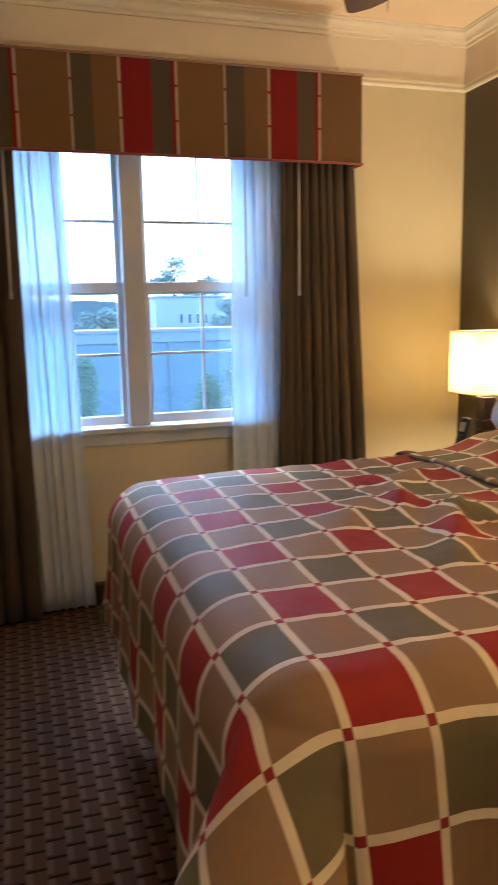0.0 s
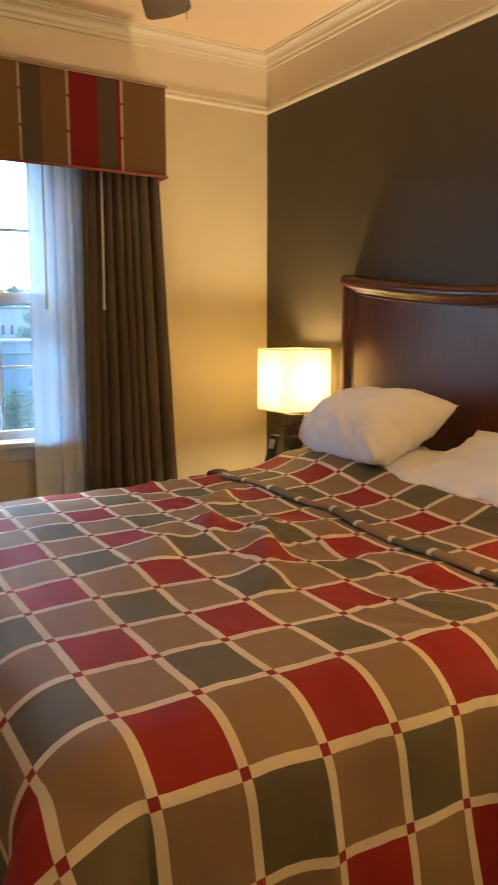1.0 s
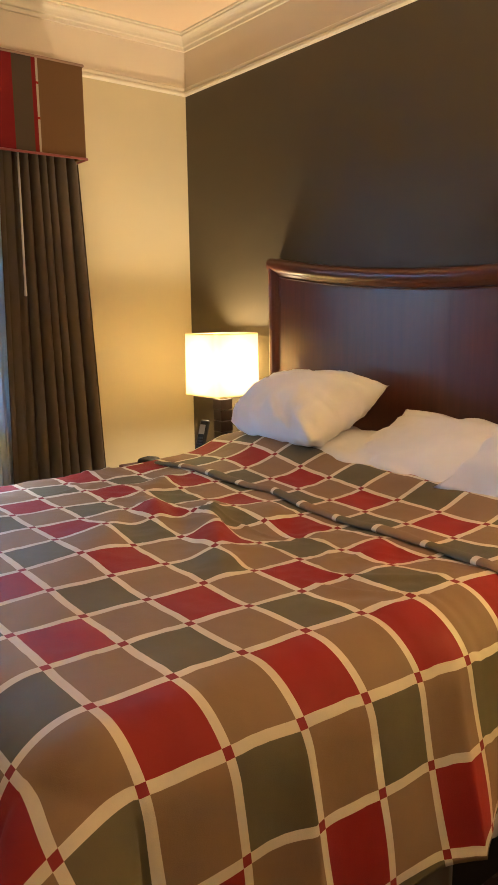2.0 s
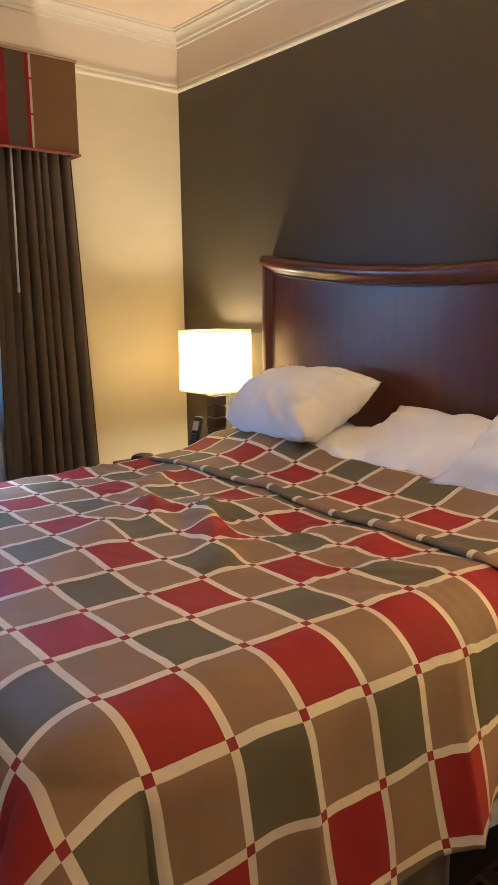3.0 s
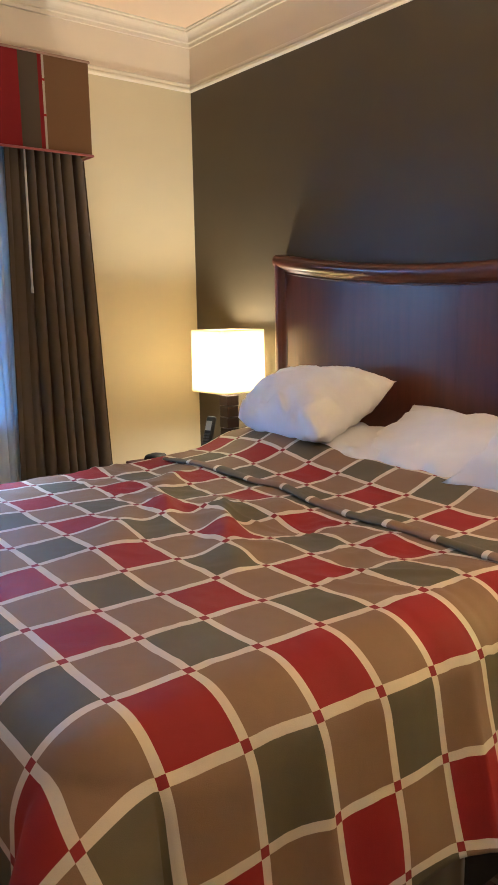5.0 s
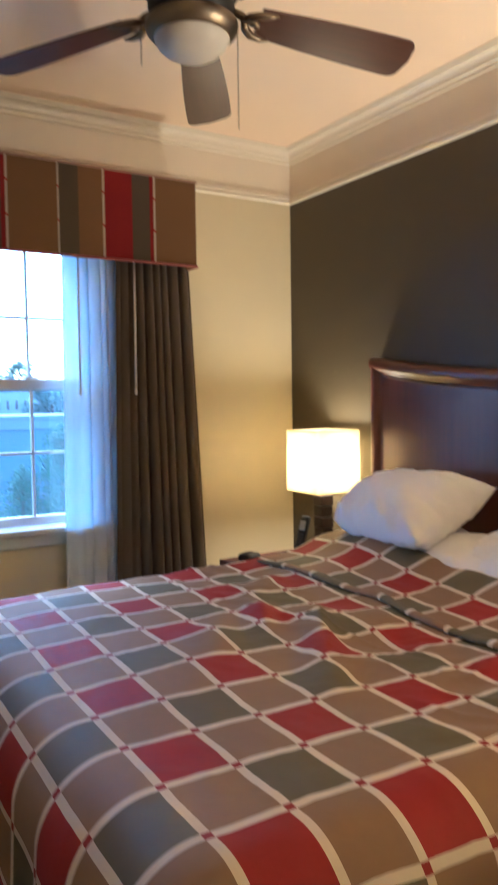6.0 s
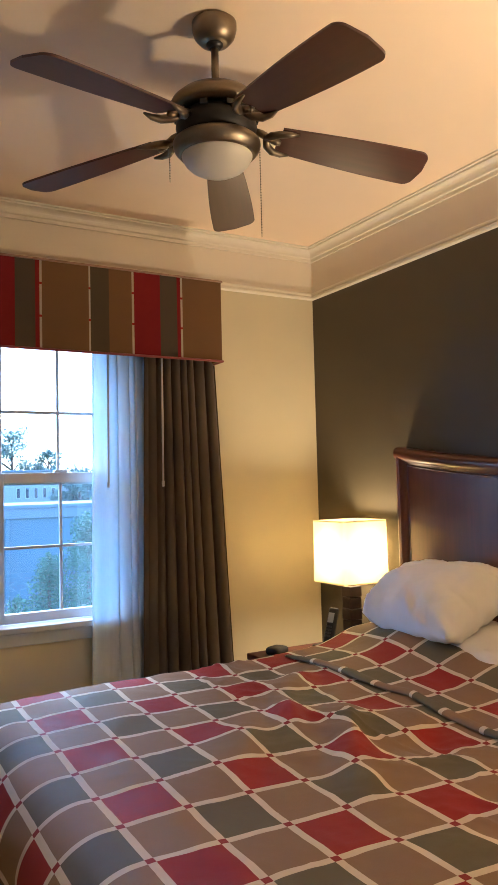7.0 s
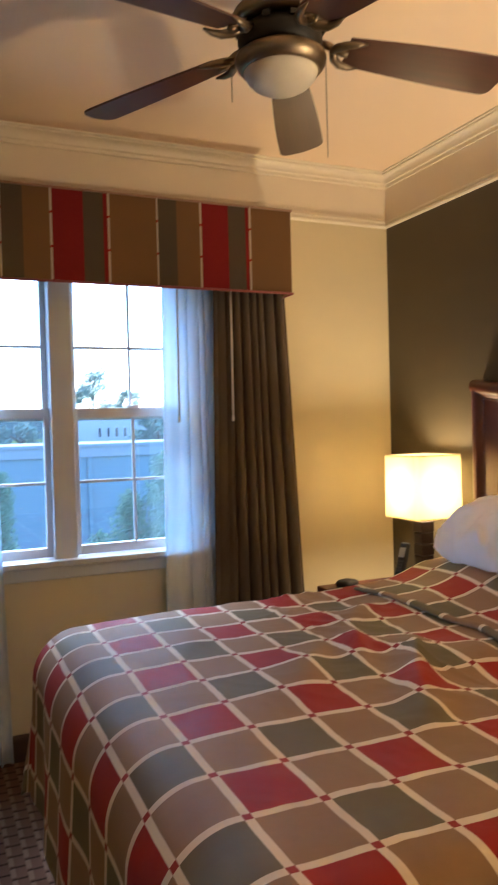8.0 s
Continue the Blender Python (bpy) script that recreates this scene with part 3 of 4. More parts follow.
def spread():
    nu, nv = 240, 280

    def at(s, r):
        u = U0 + (U1 - U0) * s
        v = V0 + hem(u)
        return spread_at(u, v + (V1 - v) * r)

    def uv(s, r):
        u = U0 + (U1 - U0) * s
        v = V0 + hem(u)
        v += (V1 - v) * r
        x, y = plan(u, v)
        if x > fold_x(y):
            u, v = u - 0.2, v - 0.36      # cloth taken up by the tuck
        return (u + 10, v + 10)

    ob = part("bedspread", sheet(nu, nv, at, uv), M_SPREAD, None, "", True)
    bm_fix = ob.modifiers.new("thickness", "SOLIDIFY")
    bm_fix.thickness, bm_fix.offset = 0.007, -1.0
    tuck(ob)
    tagged(ob, "rumpled bedspread checked in red, taupe, olive and cream on the bed", "bedspread")
    return ob


spread()


SHEET_Z = 0.275


def bed():
    g = thing("bed", -1.0, -1.76, 0.0, "queen bed with a curved cherry wood headboard and white sheets", "bed")
    part("mattress", box(-1.945, -0.09, -2.53, -0.94, 0.47, 0.768, 0.06, 4), M_SHEET, g, "white sheeted mattress", True)
    part("box_spring", box(-1.89, -0.09, -2.50, -1.0, 0.24, 0.468, 0.02), M_BOX, g)
    part("platform", box(-1.87, -0.10, -2.47, -1.03, 0.012, 0.238, 0.006), M_BOX, g)
    # skirt round the base
    def skirt(p, q, n, out):
        p, q, o = Vector(p), Vector(q), Vector(out)

        def at(s, r):
            w = 0.006 * math.sin(s * n * 6.28) * (1 - r)
            return p.lerp(q, s) + o * w + Vector((0, 0, 0.015 + 0.44 * r))

        ob = part("bed_skirt", sheet(n * 10, 4, at), M_SKIRT, g, "", True)
        thicken(ob, 0.004, 0.0)

    skirt((-1.900, -2.535, 0), (-1.10, -2.535, 0), 6, (0, -1, 0))

    def sheet_edge(s, r):
        x = -1.17 + 1.0 * s
        return (x, -2.560 - 0.008 * math.sin(x * 26) * (1 - r) - 0.026 * (1 - r), 0.62 + (SHEET_Z + 0.06 * (1 - ease(0.0, 0.16, s)) + 0.008 * math.sin(x * 14) - 0.62) * (1 - r))

    thicken(part("sheet_edge", sheet(40, 8, sheet_edge), M_SHEET, g, "edge of the white sheet hanging out", True), 0.003, 0.0)
    skirt((-1.905, -0.98, 0), (-1.905, -2.50, 0), 8, (-1, 0, 0))
    for x, y in ((-1.80, -2.40), (-1.80, -1.10), (-0.2, -2.40), (-0.2, -1.10)):
        part("leg", lathe([(0.03, 0.0118), (0.03, 0.008), (0.034, 0.0)], x, y, 14), M_BLACK, g)
    # headboard: panel, stiles and a rounded top rail that dips to the middle
    yl, yr, ym = -0.718, -2.802, -1.76
    def top(y):
        k = (y - ym) / (yl - ym)
        return 1.510 + 0.093 * abs(k) ** 1.9

    n = 48
    hb = part("headboard", bmesh.new(), M_CHERRY, g)
    bmp = bmesh.new()
    front, back = [], []
    for i in range(n + 1):
        y = yl + (yr - yl) * i / n
        for lst, x in ((front, -0.045), (back, -0.006)):
            lst.append((bmp.verts.new((x, y, 0.30)), bmp.verts.new((x, y, top(y) - 0.02))))
    for i in range(n):
        bmp.faces.new((front[i][0], front[i + 1][0], front[i + 1][1], front[i][1]))
        bmp.faces.new((back[i][1], back[i + 1][1], back[i + 1][0], back[i][0]))
        bmp.faces.new((front[i][1], front[i + 1][1], back[i + 1][1], back[i][1]))
        bmp.faces.new((back[i][0], back[i + 1][0], front[i + 1][0], front[i][0]))
    bmp.faces.new((front[0][0], front[0][1], back[0][1], back[0][0]))
    bmp.faces.new((front[n][0], back[n][0], back[n][1], front[n][1]))
    bmesh.ops.recalc_face_normals(bmp, faces=bmp.faces[:])
    part("panel", bmp, M_CHERRY, hb)
    # veneer seams
    for y in (-1.70, -2.30):
        part("seam", box(-0.0454, -0.0450, y - 0.0006, y + 0.0006, 0.6, top(y) - 0.09), M_CHERRY, hb)
    prof = [(0.004, 0.0), (0.050, 0.0), (0.066, -0.006), (0.075, -0.018), (0.077, -0.032), (0.072, -0.046), (0.062, -0.056), (0.055, -0.060), (0.052, -0.068), (0.046, -0.070), (0.004, -0.070)]
    bmr = bmesh.new()
    rows = []
    for i in range(n + 1):
        y = yl + (yr - yl) * i / n
        rows.append([bmr.verts.new((-a, y, top(y) + c)) for a, c in prof])
    for r, s in zip(rows, rows[1:]):
        for k in range(len(prof)):
            bmr.faces.new((r[k], s[k], s[(k + 1) % len(prof)], r[(k + 1) % len(prof)]))
    bmr.faces.new([bmr.verts.new(v.co) for v in rows[0]])
    bmr.faces.new([bmr.verts.new(v.co) for v in rows[-1][::-1]])
    bmesh.ops.recalc_face_normals(bmr, faces=bmr.faces[:])
    part("top_rail", bmr, M_CHERRY_Y, hb, "polished cherry top rail", True)
    # pale bead under the top rail
    bead = [(-0.0475, yl - 0.062 + (yr - yl + 0.124) * i / 40, top(yl - 0.062 + (yr - yl + 0.124) * i / 40) - 0.075) for i in range(41)]
    part("bead", tube(bead, 0.004, 8), M_CHERRY_Y, hb, "", True)
    for y0, s in ((yl, -1), (yr, 1)):
        sp = [(0.0, 0.004), (0.0, 0.056), (0.006, 0.068), (0.018, 0.074), (0.032, 0.072), (0.044, 0.062), (0.050, 0.052), (0.056, 0.047), (0.063, 0.046), (0.063, 0.004)]
        bs = bmesh.new()
        lo = [bs.verts.new((-x, y0 + s * o, 0.0)) for o, x in sp]
        hi = [bs.verts.new((-x, y0 + s * o, top(y0 + s * o) - 0.02)) for o, x in sp]
        for k in range(len(sp)):
            bs.faces.new((lo[k], lo[(k + 1) % len(sp)], hi[(k + 1) % len(sp)], hi[k]))
        bs.faces.new(lo)
        bs.faces.new(hi[::-1])
        bmesh.ops.recalc_face_normals(bs, faces=bs.faces[:])
        part("stile", bs, M_CHERRY, hb)
    return g


bed()


def pillow(corner, wide, tall, fat, m, seed, label, blunt=0.0, lumps=0.8):
    """A stuffed pillow: wide along y, tall along its own z, fat along x, before the pose m."""
    rnd = random.Random(seed)
    off = Vector((rnd.uniform(0, 50), rnd.uniform(0, 50), 0))

    def surf(sgn):
        def f(s, r):
            p, q = 2 * s - 1, 2 * r - 1
            pin = corner * (abs(p * q)) ** 3
            edge = 1 - 0.07 * (1 - abs(p) ** 2.5) * abs(q) ** 6 - 0.0
            edge2 = 1 - 0.09 * (1 - abs(q) ** 2.5) * abs(p) ** 6
            y = p * wide / 2 * edge2 * (1 + pin)
            z = q * tall / 2 * edge * (1 + pin)
            e = max(0.0, p + 0.1) / 1.1
            z *= 1 - blunt * e ** 3
            y -= blunt * 0.10 * wide * e ** 2 * q * q
            body = max(0.0, (1 - abs(p) ** 2.6) * (1 - abs(q) ** 2.6)) ** 0.62
            x = sgn * fat / 2 * body * (1 + 0.35 * blunt * e)
            c = Vector((p * 3.0, q * 3.0, sgn)) + off
            k = body ** 0.4
            x += lumps * (0.024 * noise.noise(c * 0.8) + 0.006 * noise.noise(c * 2.6) + 0.004 * noise.noise(c * 6) + 0.004 * max(0.0, 0.3 - abs(noise.noise(Vector((c.x * 1.6, c.y * 3.2, c.z)) + off)))) * k
            crease = 0.016 * math.sin(11 * math.atan2(q, p + 0.05) + 6 * noise.noise(c * 0.7)) * (max(abs(p), abs(q)) ** 3) * k
            low = max(0.0, min(1.0, (-0.15 - q) / 0.5)) * k
            x += (0.003 + 0.03 * blunt) * low * math.sin(19 * p + 5 * noise.noise(c * 0.9))
            pleat = blunt * 0.022 * e * e * math.sin(24 * q + 3 * p + 3 * noise.noise(c * 0.8)) * k
            return (x + crease + pleat, y, z)
        return f

    bm = bmesh.new()
    for sgn in (1, -1):
        n1, n2 = 44, 34
        f = surf(sgn)
        g = [[bm.verts.new(f(i / n1, j / n2)) for j in range(n2 + 1)] for i in range(n1 + 1)]
        for i in range(n1):
            for j in range(n2):
                bm.faces.new((g[i][j], g[i + 1][j], g[i + 1][j + 1], g[i][j + 1]))
    bmesh.ops.remove_doubles(bm, verts=bm.verts[:], dist=0.0008)
    bmesh.ops.recalc_face_normals(bm, faces=bm.faces[:])
    ob = part("pillow", bm, M_SHEET, None, "", True)
    ob.matrix_basis = m
    return tagged(ob, label, "pillow", "pillows on the bed")


pillow(0.0, 0.58, 0.42, 0.25, pose(-0.335, -1.225, 0.998, -3, 66, -5), 1, "plump white cotton pillow leaning on the headboard", 0.28)
pillow(0.03, 0.74, 0.40, 0.13, pose(-0.300, -1.37, 0.856, 0, 86, 0), 2, "flat white cotton pillow lying under another pillow", 0.0, 0.4)
pillow(0.06, 0.84, 0.44, 0.12, pose(-0.290, -1.925, 0.902, 2, 69, -3), 3, "white cotton pillow slumped against the headboard", 0.0, 0.35)
pillow(0.07, 0.70, 0.48, 0.17, pose(-0.315, -2.40, 0.955, 10, 54, 8), 4, "white cotton pillow lying over its neighbour", 0.0, 0.4)




# ---- bedside ----
def nightstand(y, half):
    x0, x1, y0, y1, h = -0.645, -0.03, y - half, y + half, 0.680
    g = thing("nightstand", -0.33, y, 0, "cherry wood nightstand with two drawers beside the bed", "nightstand", "nightstands beside the bed")
    part("top", box(x0, x1, y0, y1, h - 0.03, h, 0.006, 3), M_STAND, g)
    part("body", box(x0 + 0.03, x1 - 0.01, y0 + 0.02, y1 - 0.02, 0.06, h - 0.03, 0.003), M_STAND, g)
    for z0, z1 in ((0.10, 0.33), (0.35, 0.60)):
        d = part("drawer", box(x0 + 0.012, x0 + 0.03, y0 + 0.035, y1 - 0.035, z0, z1, 0.004), M_STAND, g)
        part("knob", lathe([(0.014, z1 - 0.10), (0.014, z1 - 0.11)], x0 + 0.006, y, 12), M_BRONZE, d)
    part("plinth", box(x0 + 0.05, x1 - 0.02, y0 + 0.04, y1 - 0.04, 0.0, 0.06), M_STAND, g)
    return g


def table_lamp(x, y, watts, lift):
    z = 0.680
    g = thing("table_lamp", x, y, z, "lit table lamp with a square cream shade and dark block base", "lamp", "bedside lamps")
    part("foot", box(x - 0.06, x + 0.06, y - 0.06, y + 0.06, z, z + 0.018, 0.004), M_ESPRESSO, g)
    for i in range(5):
        a = z + 0.018 + i * 0.053
        k = 0.034 if i % 2 == 0 else 0.0325
        part("block", box(x - k, x + k, y - k, y + k, a + 0.002, a + 0.0515, 0.003), M_ESPRESSO, g)
    top = z + 0.018 + 5 * 0.053
    part("neck", lathe([(0.010, top + 0.03), (0.010, top + 0.012), (0.024, top + 0.010), (0.024, top)], x, y, 16), M_BRONZE, g)
    part("socket", lathe([(0.013, top + lift - 0.034), (0.016, top + lift - 0.040), (0.016, top + 0.02), (0.012, top + 0.01)], x, y, 16), M_BRONZE, g, "", True)
    z0, z1 = z + 0.303, z + 0.589
    bm = bmesh.new()
    hw0, hw1 = 0.129, 0.127
    rings = []
    for zz, hw in ((z0, hw0), (z1, hw1)):
        ring = []
        for cx, cy, a0 in ((1, 1, 0), (-1, 1, 90), (-1, -1, 180), (1, -1, 270)):
            for a in (0, 30, 60, 90):
                t = radians(a0 + a)
                ring.append((x + cx * (hw - 0.018) + 0.018 * math.cos(t), y + cy * (hw - 0.018) + 0.018 * math.sin(t), zz))
        rings.append([bm.verts.new(p) for p in ring])
    m = len(rings[0])
    for i in range(m):
        bm.faces.new((rings[0][i], rings[0][(i + 1) % m], rings[1][(i + 1) % m], rings[1][i]))
    s = part("shade", bm, M_SHADE, g, "glowing cream linen shade")
    thicken(s, 0.0015, 0.0)
    for zz, hw in ((z0, hw0), (z1, hw1)):
        part("trim_ring", tube([(x - hw, y - hw + 0.015, zz), (x - hw, y + hw - 0.015, zz), (x - hw + 0.015, y + hw, zz), (x + hw - 0.015, y + hw, zz), (x + hw, y + hw - 0.015, zz),
                                (x + hw, y - hw + 0.015, zz), (x + hw - 0.015, y - hw, zz), (x - hw + 0.015, y - hw, zz), (x - hw, y - hw + 0.015, zz)], 0.003, 6), M_SHADE, s)
    bulb = new("lamp_light", bpy.data.lights.new("lamp_light", "POINT"))
    bulb.data.energy, bulb.data.color, bulb.data.shadow_soft_size = watts, WARM, 0.075
    bulb.matrix_basis = pose(x, y, top + lift)
    bulb.parent = g
    bulb.matrix_parent_inverse = g.matrix_basis.inverted()
    return g


LAMP = 2.75
nightstand(-0.575, 0.255)
table_lamp(-0.165, -0.490, LAMP, 0.150)
nightstand(-3.12, 0.28)
table_lamp(-0.165, -3.05, 13.0, 0.235)


def phone(x, y, z):
    g = thing("telephone", x, y, z, "black cordless telephone standing in its cradle on the nightstand", "telephone")
    part("cradle", box(x - 0.055, x + 0.055, y - 0.045, y + 0.045, z, z + 0.035, 0.012, 3), M_BLACK, g)
    hand = part("handset", box(-0.012, 0.012, -0.024, 0.024, 0.0, 0.175, 0.009, 3), M_BLACK, None)
    tilt = pose(x + 0.005, y, z + 0.025, 0, 20, 16)
    hand.data.transform(tilt)
    hand.parent = g
    hand.matrix_parent_inverse = g.matrix_basis.inverted()
    scr = part("display", box(-0.0135, -0.0122, -0.016, 0.016, 0.105, 0.150), M_KEYS, None)
    scr.data.transform(tilt)
    scr.parent = hand
    for i in range(4):
        for j in range(3):
            k = part("key", box(-0.0140, -0.0122, -0.015 + j * 0.011, -0.007 + j * 0.011, 0.04 + i * 0.014, 0.049 + i * 0.014), M_KEY, None)
            k.data.transform(tilt)
            k.parent = hand


phone(-0.335, -0.515, 0.680)


def pouch(x, y, z):
    """A small soft black case with rounded, sagging sides."""
    def at(s, r):
        a, b = 2 * math.pi * s, math.pi * r
        ca, sa = math.cos(a), math.sin(a)
        k = math.sin(b) ** 0.28
        px = 0.050 * k * abs(ca) ** 0.45 * (1 if ca > 0 else -1)
        py = 0.040 * k * abs(sa) ** 0.45 * (1 if sa > 0 else -1)
        pz = 0.018 - 0.018 * math.cos(b) + 0.004 * noise.noise(Vector((px * 30, py * 30, 1.0))) * math.sin(b)
        return (x + px * 0.9 - py * 0.4, y + py * 0.9 + px * 0.4, z + max(0.0, pz))

    bm = sheet(32, 12, at)
    bmesh.ops.remove_doubles(bm, verts=bm.verts[:], dist=0.0005)
    bmesh.ops.recalc_face_normals(bm, faces=bm.faces[:])
    tagged(part("pouch", bm, M_LEATHER, None, "", True), "small soft black case lying on the nightstand", "pouch")


pouch(-0.545, -0.425, 0.680)


# ---- ceiling fan ----
def fan(cx, cy):
    g = thing("ceiling_fan", cx, cy, CEIL, "five-blade ceiling fan in pewter and dark walnut with an opal bowl", "ceiling fan")
    part("canopy", lathe([(0.055, CEIL), (0.062, CEIL - 0.006), (0.062, CEIL - 0.024), (0.056, CEIL - 0.044), (0.042, CEIL - 0.060), (0.030, CEIL - 0.065)], cx, cy, 36), M_BRONZE, g, "", True)
    part("ball_joint", lathe([(0.024, CEIL - 0.062), (0.024, CEIL - 0.070), (0.015, CEIL - 0.078)], cx, cy, 20), M_BLACK, g, "", True)
    part("downrod", lathe([(0.0105, CEIL - 0.07), (0.0105, 2.535)], cx, cy, 18), M_BRONZE, g, "", True)
    part("coupling", lathe([(0.012, 2.560), (0.022, 2.555), (0.025, 2.538), (0.032, 2.528)], cx, cy, 24), M_BRONZE, g, "", True)
    part("motor_housing", lathe([(0.032, 2.533), (0.070, 2.528), (0.102, 2.514), (0.122, 2.496), (0.130, 2.480), (0.130, 2.468), (0.122, 2.461), (0.09, 2.459)], cx, cy, 48), M_BRONZE, g, "", True)
    part("motor", lathe([(0.09, 2.462), (0.098, 2.456), (0.110, 2.440), (0.112, 2.424), (0.106, 2.404), (0.092, 2.388)], cx, cy, 40), M_MOTOR, g, "", True)
    for i in range(10):
        a = math.radians(36 * i + 10)
        v = part("vent", box(-0.003, 0.003, -0.010, 0.010, 2.442, 2.456, 0.001), M_BLACK, None)
        v.data.transform(Matrix.Translation((cx + 0.112 * math.cos(a), cy + 0.112 * math.sin(a), 0)) @ Matrix.Rotation(a, 4, "Z"))
        v.parent = g
        v.matrix_parent_inverse = g.matrix_basis.inverted()
    part("light_ring", lathe([(0.09, 2.392), (0.111, 2.390), (0.120, 2.383), (0.1205, 2.375), (0.116, 2.362), (0.105, 2.350), (0.100, 2.346), (0.095, 2.347)], cx, cy, 48), M_BRONZE, g, "", True)
    part("bowl", lathe([(0.098, 2.350), (0.0965, 2.343), (0.089, 2.328), (0.075, 2.314), (0.057, 2.304), (0.031, 2.297), (0.012, 2.2955), (0.003, 2.2952)], cx, cy, 40), M_OPAL, g, "opal glass bowl", True)
    for k in range(5):
        ang = math.radians(-87 + 72 * k)
        turn = Matrix.Translation((cx, cy, 2.431)) @ Matrix.Rotation(ang, 4, "Z") @ Matrix.Rotation(math.radians(6.5), 4, "Y")
        tilt = turn @ Matrix.Rotation(math.radians(-12), 4, "X")
        out = []
        for i in range(13):                      # outline: narrow at the root, round at the tip
            s = i / 12
            out.append((0.180 + 0.405 * s, 0.050 + 0.024 * math.sin(s * 1.57)))
        for i in range(1, 8):
            a = 1.5708 * i / 8
            out.append((0.585 + 0.030 * math.sin(a), 0.074 - 0.030 * (1 - math.cos(a))))
        pts = out + [(0.622, 0.0)] + [(x, -y) for x, y in out[::-1]]
        bm = bmesh.new()
        lo = [bm.verts.new((x, y, -0.003)) for x, y in pts]
        hi = [bm.verts.new((x, y, 0.003)) for x, y in pts]
        bm.faces.new(hi)
        bm.faces.new(lo[::-1])
        for i in range(len(pts)):
            j = (i + 1) % len(pts)
            bm.faces.new((lo[i], lo[j], hi[j], hi[i]))
        bmesh.ops.recalc_face_normals(bm, faces=bm.faces[:])
        bl = part("blade", bm, M_BLADE, None, "dark walnut blade")
        bl.matrix_basis = tilt
        bl.parent = g
        bl.matrix_parent_inverse = g.matrix_basis.inverted()
        # bracket: an arm that forks into two horns under the blade
        bm = tube([(0.105, 0, 0.012), (0.130, 0, 0.008), (0.150, 0, 0.000), (0.172, 0, -0.007), (0.185, 0, -0.009)], [0.010, 0.011, 0.011, 0.010, 0.008], 10)
        for s in (1, -1):
            tube([(0.142, 0, -0.003), (0.152, 0.024 * s, -0.009), (0.172, 0.042 * s, -0.012), (0.199, 0.050 * s, -0.011), (0.224, 0.051 * s, -0.007)], [0.009, 0.0115, 0.011, 0.008, 0.003], 10, bm)
        br = part("bracket", bm, M_BRONZE, None, "", True)
        br.matrix_basis = turn @ Matrix.Rotation(math.radians(-7), 4, "X")
        br.parent = g
        br.matrix_parent_inverse = g.matrix_basis.inverted()
    for dx, dy, z0 in ((0.100, -0.062, 2.118), (-0.122, 0.045, 2.270)):
        zt = 2.370
        n = int((zt - z0) / 0.0075)
        bm = bmesh.new()
        for i in range(n):
            bmesh.ops.create_icosphere(bm, subdivisions=1, radius=0.0022, matrix=Matrix.Translation((cx + dx, cy + dy, zt - i * 0.0075)))
        tube([(cx + dx, cy + dy, zt), (cx + dx, cy + dy, z0)], 0.0010, 6, bm)
        part("pull_chain", bm, M_BRONZE, g)


fan(-1.405, -1.588)


# ---- outside ----
G = -3.2
structure(part("ground", box(-700, 700, 0.5, 900, G - 0.3, G), M_GRASS), "mown grass reaching to the hills", "grass")


def low_building():
    y, x0, x1, top = 20.0, -30.0, 40.0, 1.03
    g = thing("commercial_building", 0, y, G, "low flat-roofed building with grey lap siding and a pale parapet", "building")
    part("wall", box(x0, x1, y + 0.02, y + 22, G, 0.62), M_SIDING, g)
    part("parapet", box(x0 - 0.1, x1 + 0.1, y - 0.10, y + 0.4, 0.62, top - 0.1, 0.01), M_BAND, g)
    part("coping", box(x0 - 0.15, x1 + 0.15, y - 0.16, y + 0.5, top - 0.1, top, 0.01), M_BAND, g, "pale metal coping")
    part("roof", box(x0, x1, y + 0.5, y + 22, 0.62, 0.80), M_ROOFING, g)
    n = 24
    hgt = (0.62 - G) / n
    for i in range(n):
        z0 = G + i * hgt
        bm = bmesh.new()
        vs = [bm.verts.new((x, yy, zz)) for x in (x0, x1) for yy, zz in ((y + 0.02, z0), (y - 0.018, z0), (y - 0.004, z0 + hgt), (y + 0.02, z0 + hgt))]
        for a, c in ((0, 1), (1, 2), (2, 3), (3, 0)):
            bm.faces.new((vs[a], vs[c], vs[c + 4], vs[a + 4]))
        bmesh.ops.recalc_face_normals(bm, faces=bm.faces[:])
        part("siding_board", bm, M_SIDING, g)
    for x in (2.45, 5.6):
        part("downpipe", box(x, x + 0.12, y - 0.12, y - 0.02, G, 0.62, 0.02), M_SIDING, g)
    v = part("vent_louvre", box(3.4, 4.6, y - 0.05, y - 0.02, -1.9, -1.2), M_SIDING, g)
    for i in range(6):
        part("slat", box(3.45, 4.55, y - 0.08, y - 0.05, -1.84 + i * 0.1, -1.80 + i * 0.1), M_BAND, v)
    return g


low_building()


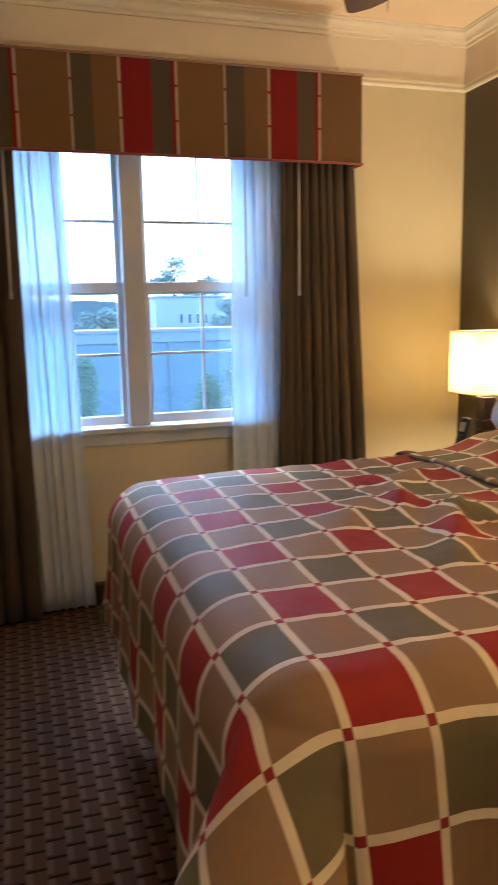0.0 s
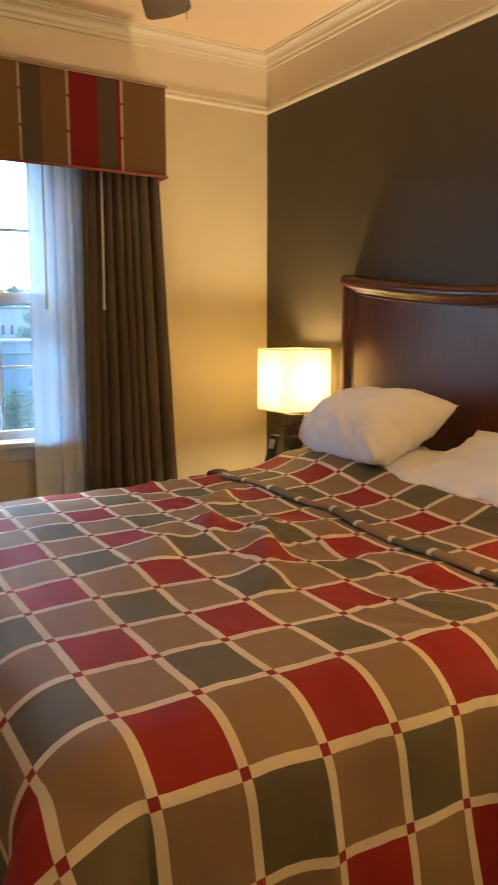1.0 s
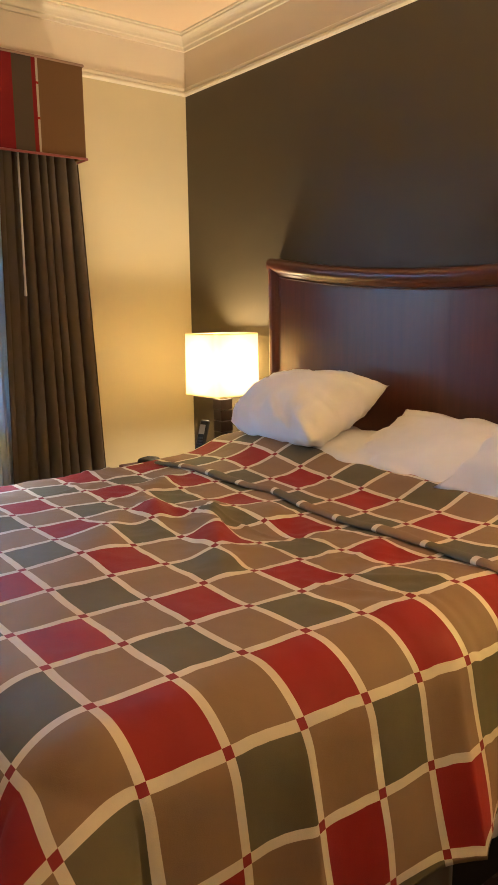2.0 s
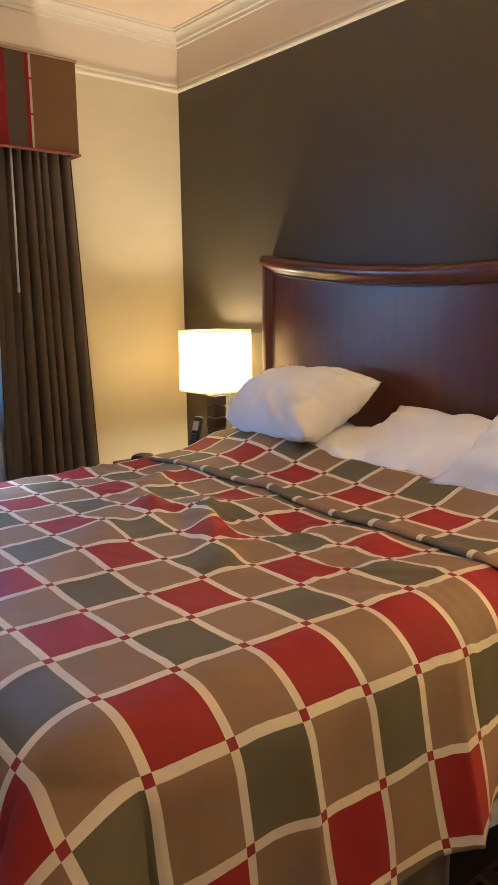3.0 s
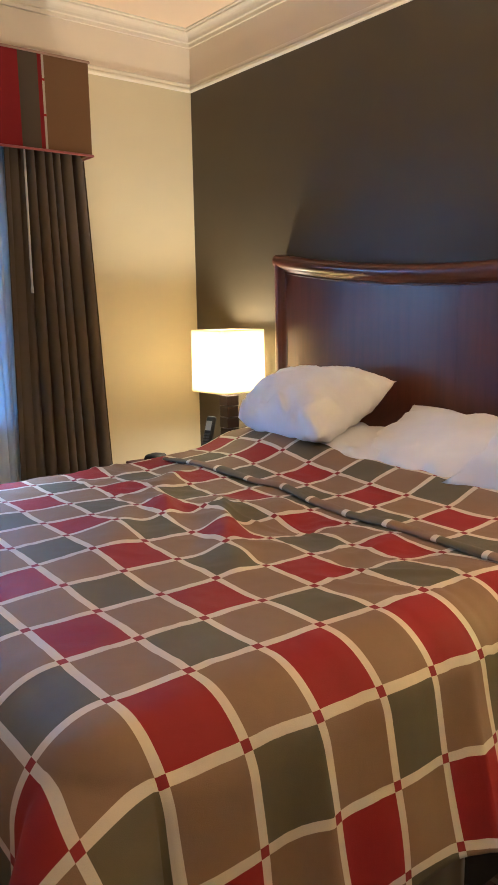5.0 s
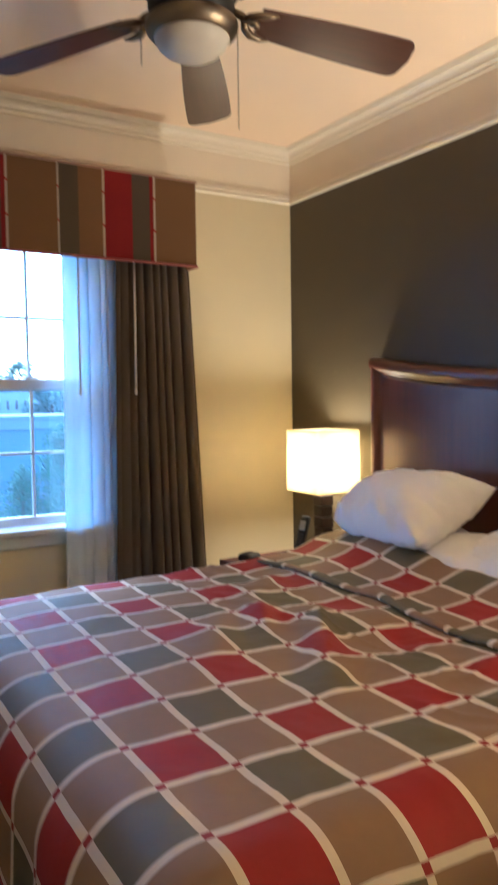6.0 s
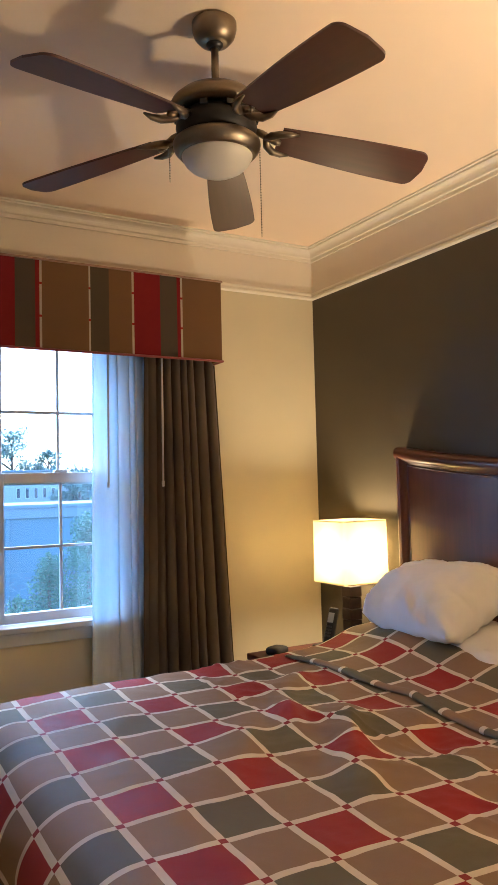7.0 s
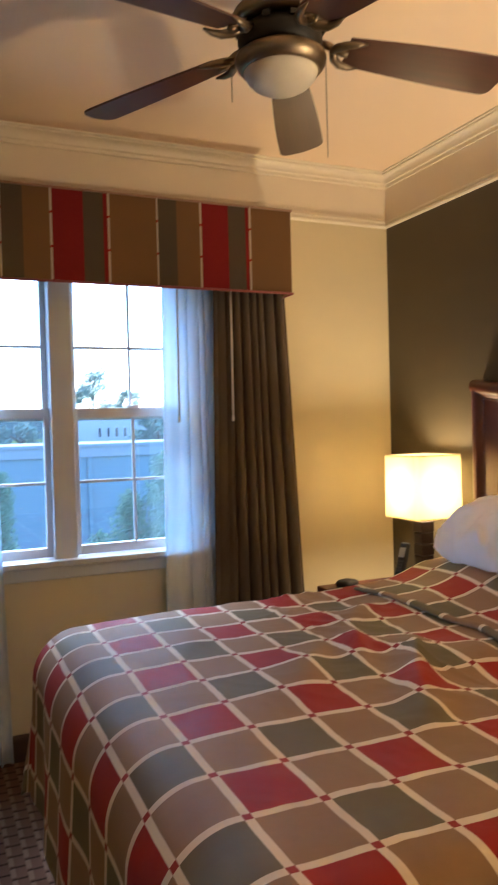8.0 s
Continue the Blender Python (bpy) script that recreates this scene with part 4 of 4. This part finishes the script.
def far_house():
    y = 60.0
    g = thing("white_house", 12.5, y, G, "plain white building with narrow dark windows beyond the roof", "building")
    part("wall", box(9.6, 15.6, y, y + 8, G, 3.05), M_WHITE, g)
    part("wing", box(15.6, 17.4, y + 1.5, y + 8, G, 2.7), M_WHITE, g)
    part("roof", box(9.4, 15.8, y - 0.2, y + 8.2, 3.05, 3.2, 0.03), M_BAND, g)
    for i in range(5):
        x = 11.6 + i * 0.72
        w = part("window", box(x, x + 0.30, y - 0.06, y, 0.85, 1.72), M_WINDOW, g)
        part("pane", box(x + 0.02, x + 0.28, y - 0.07, y - 0.06, 0.88, 1.69), M_PANE, w)


far_house()


def leaves(bm, centre, spread_xyz, n, size, rnd):
    for _ in range(n):
        d = Vector((rnd.gauss(0, 1), rnd.gauss(0, 1), rnd.gauss(0, 1)))
        d.normalize()
        d *= rnd.random() ** 0.4
        c = Vector(centre) + Vector((d.x * spread_xyz[0], d.y * spread_xyz[1], d.z * spread_xyz[2]))
        a = Vector((rnd.uniform(-1, 1), rnd.uniform(-1, 1), rnd.uniform(-1, 1))).normalized()
        e = a.orthogonal().normalized()
        s = size * rnd.uniform(0.6, 1.3)
        bm.faces.new([bm.verts.new(c + a * s), bm.verts.new(c + e * s * 0.5), bm.verts.new(c - a * s), bm.verts.new(c - e * s * 0.5)])


def conifer(x, y, h, r, seed):
    rnd = random.Random(seed)
    g = thing("conifer", x, y, G, "dense green upright evergreen shrub on the grass", "shrub", "evergreens by the building")
    part("trunk", tube([(x, y, G), (x + 0.02, y, G + h * 0.5), (x, y, G + h * 0.93)], [0.10, 0.06, 0.015], 8), M_BARK, g, "", True)
    bm = bmesh.new()
    for i in range(60):
        t = rnd.random() ** 0.8
        z = G + 0.1 + t * (h - 0.25)
        rr = r * (1 - t) ** 0.75 + 0.05
        a = rnd.uniform(0, 6.28)
        k = rnd.uniform(0.35, 0.95)
        leaves(bm, (x + rr * k * math.cos(a), y + rr * k * math.sin(a), z), (0.22 * r + 0.1, 0.22 * r + 0.1, 0.30), 190, 0.034, rnd)
    leaves(bm, (x, y, G + h - 0.1), (0.06, 0.06, 0.2), 90, 0.045, rnd)
    part("crown", bm, M_CONIFER, g, "crown of fine green sprays")


conifer(1.05, 12.0, 2.5, 0.62, 1)
conifer(1.75, 12.3, 3.3, 0.85, 2)
conifer(2.55, 12.2, 4.1, 0.95, 3)
conifer(-0.85, 12.0, 3.75, 0.42, 4)
conifer(-1.45, 12.2, 2.9, 0.5, 5)


def tree(x, y, h, r, seed, base=0.35):
    rnd = random.Random(seed)
    g = thing("tree", x, y, G, "leafy tree standing far behind the buildings", "tree", "far trees")
    bm = tube([(x, y, G), (x + 0.1, y, G + h * 0.4), (x, y, G + h * 0.85)], [0.32, 0.22, 0.06], 8)
    ends = []
    for i in range(20):
        t = rnd.uniform(base, 0.95)
        a = rnd.uniform(0, 6.28)
        k = r * math.sqrt(max(0.1, 1 - ((t - 0.66) / 0.36) ** 2)) * rnd.uniform(0.35, 0.9)
        e = (x + k * math.cos(a), y + k * math.sin(a), G + h * t + k * 0.25)
        ends.append(e)
        tube([(x, y, G + h * t * 0.9), ((x + e[0]) / 2, (y + e[1]) / 2, G + h * t), e], [0.10, 0.07, 0.03], 6, bm)
    part("trunk", bm, M_BARK, g, "", True)
    bm = bmesh.new()
    for e in ends:
        leaves(bm, e, (r * 0.34, r * 0.34, r * 0.29), 260, 0.15, rnd)
    leaves(bm, (x, y, G + h * 0.93), (r * 0.3, r * 0.3, h * 0.08), 120, 0.18, rnd)
    part("crown", bm, M_LEAF, g, "open leafy crown")


tree(16.6, 85, 11.6, 3.0, 11, 0.45)
tree(20.8, 85, 9.4, 2.1, 12, 0.45)
tree(4.1, 50, 5.2, 1.7, 13, 0.2)
tree(2.0, 55, 4.7, 1.6, 14, 0.2)
tree(13.9, 50, 5.5, 2.0, 15, 0.2)
tree(27.0, 90, 7.5, 3.5, 16, 0.2)


def hills():
    def at(s, r):
        x = -500 + 1000 * s
        z = G + 21 * r * (1 + 0.35 * noise.noise(Vector((x * 0.006, 1.7, 0))) + 0.12 * noise.noise(Vector((x * 0.03, 3.1, 0))))
        return (x, 500 + 220 * r, z)

    return tagged(part("backdrop", sheet(160, 6, at), M_HILL, None, "", True), "wooded blue hills on the horizon", "hills", kind="structure")


hills()
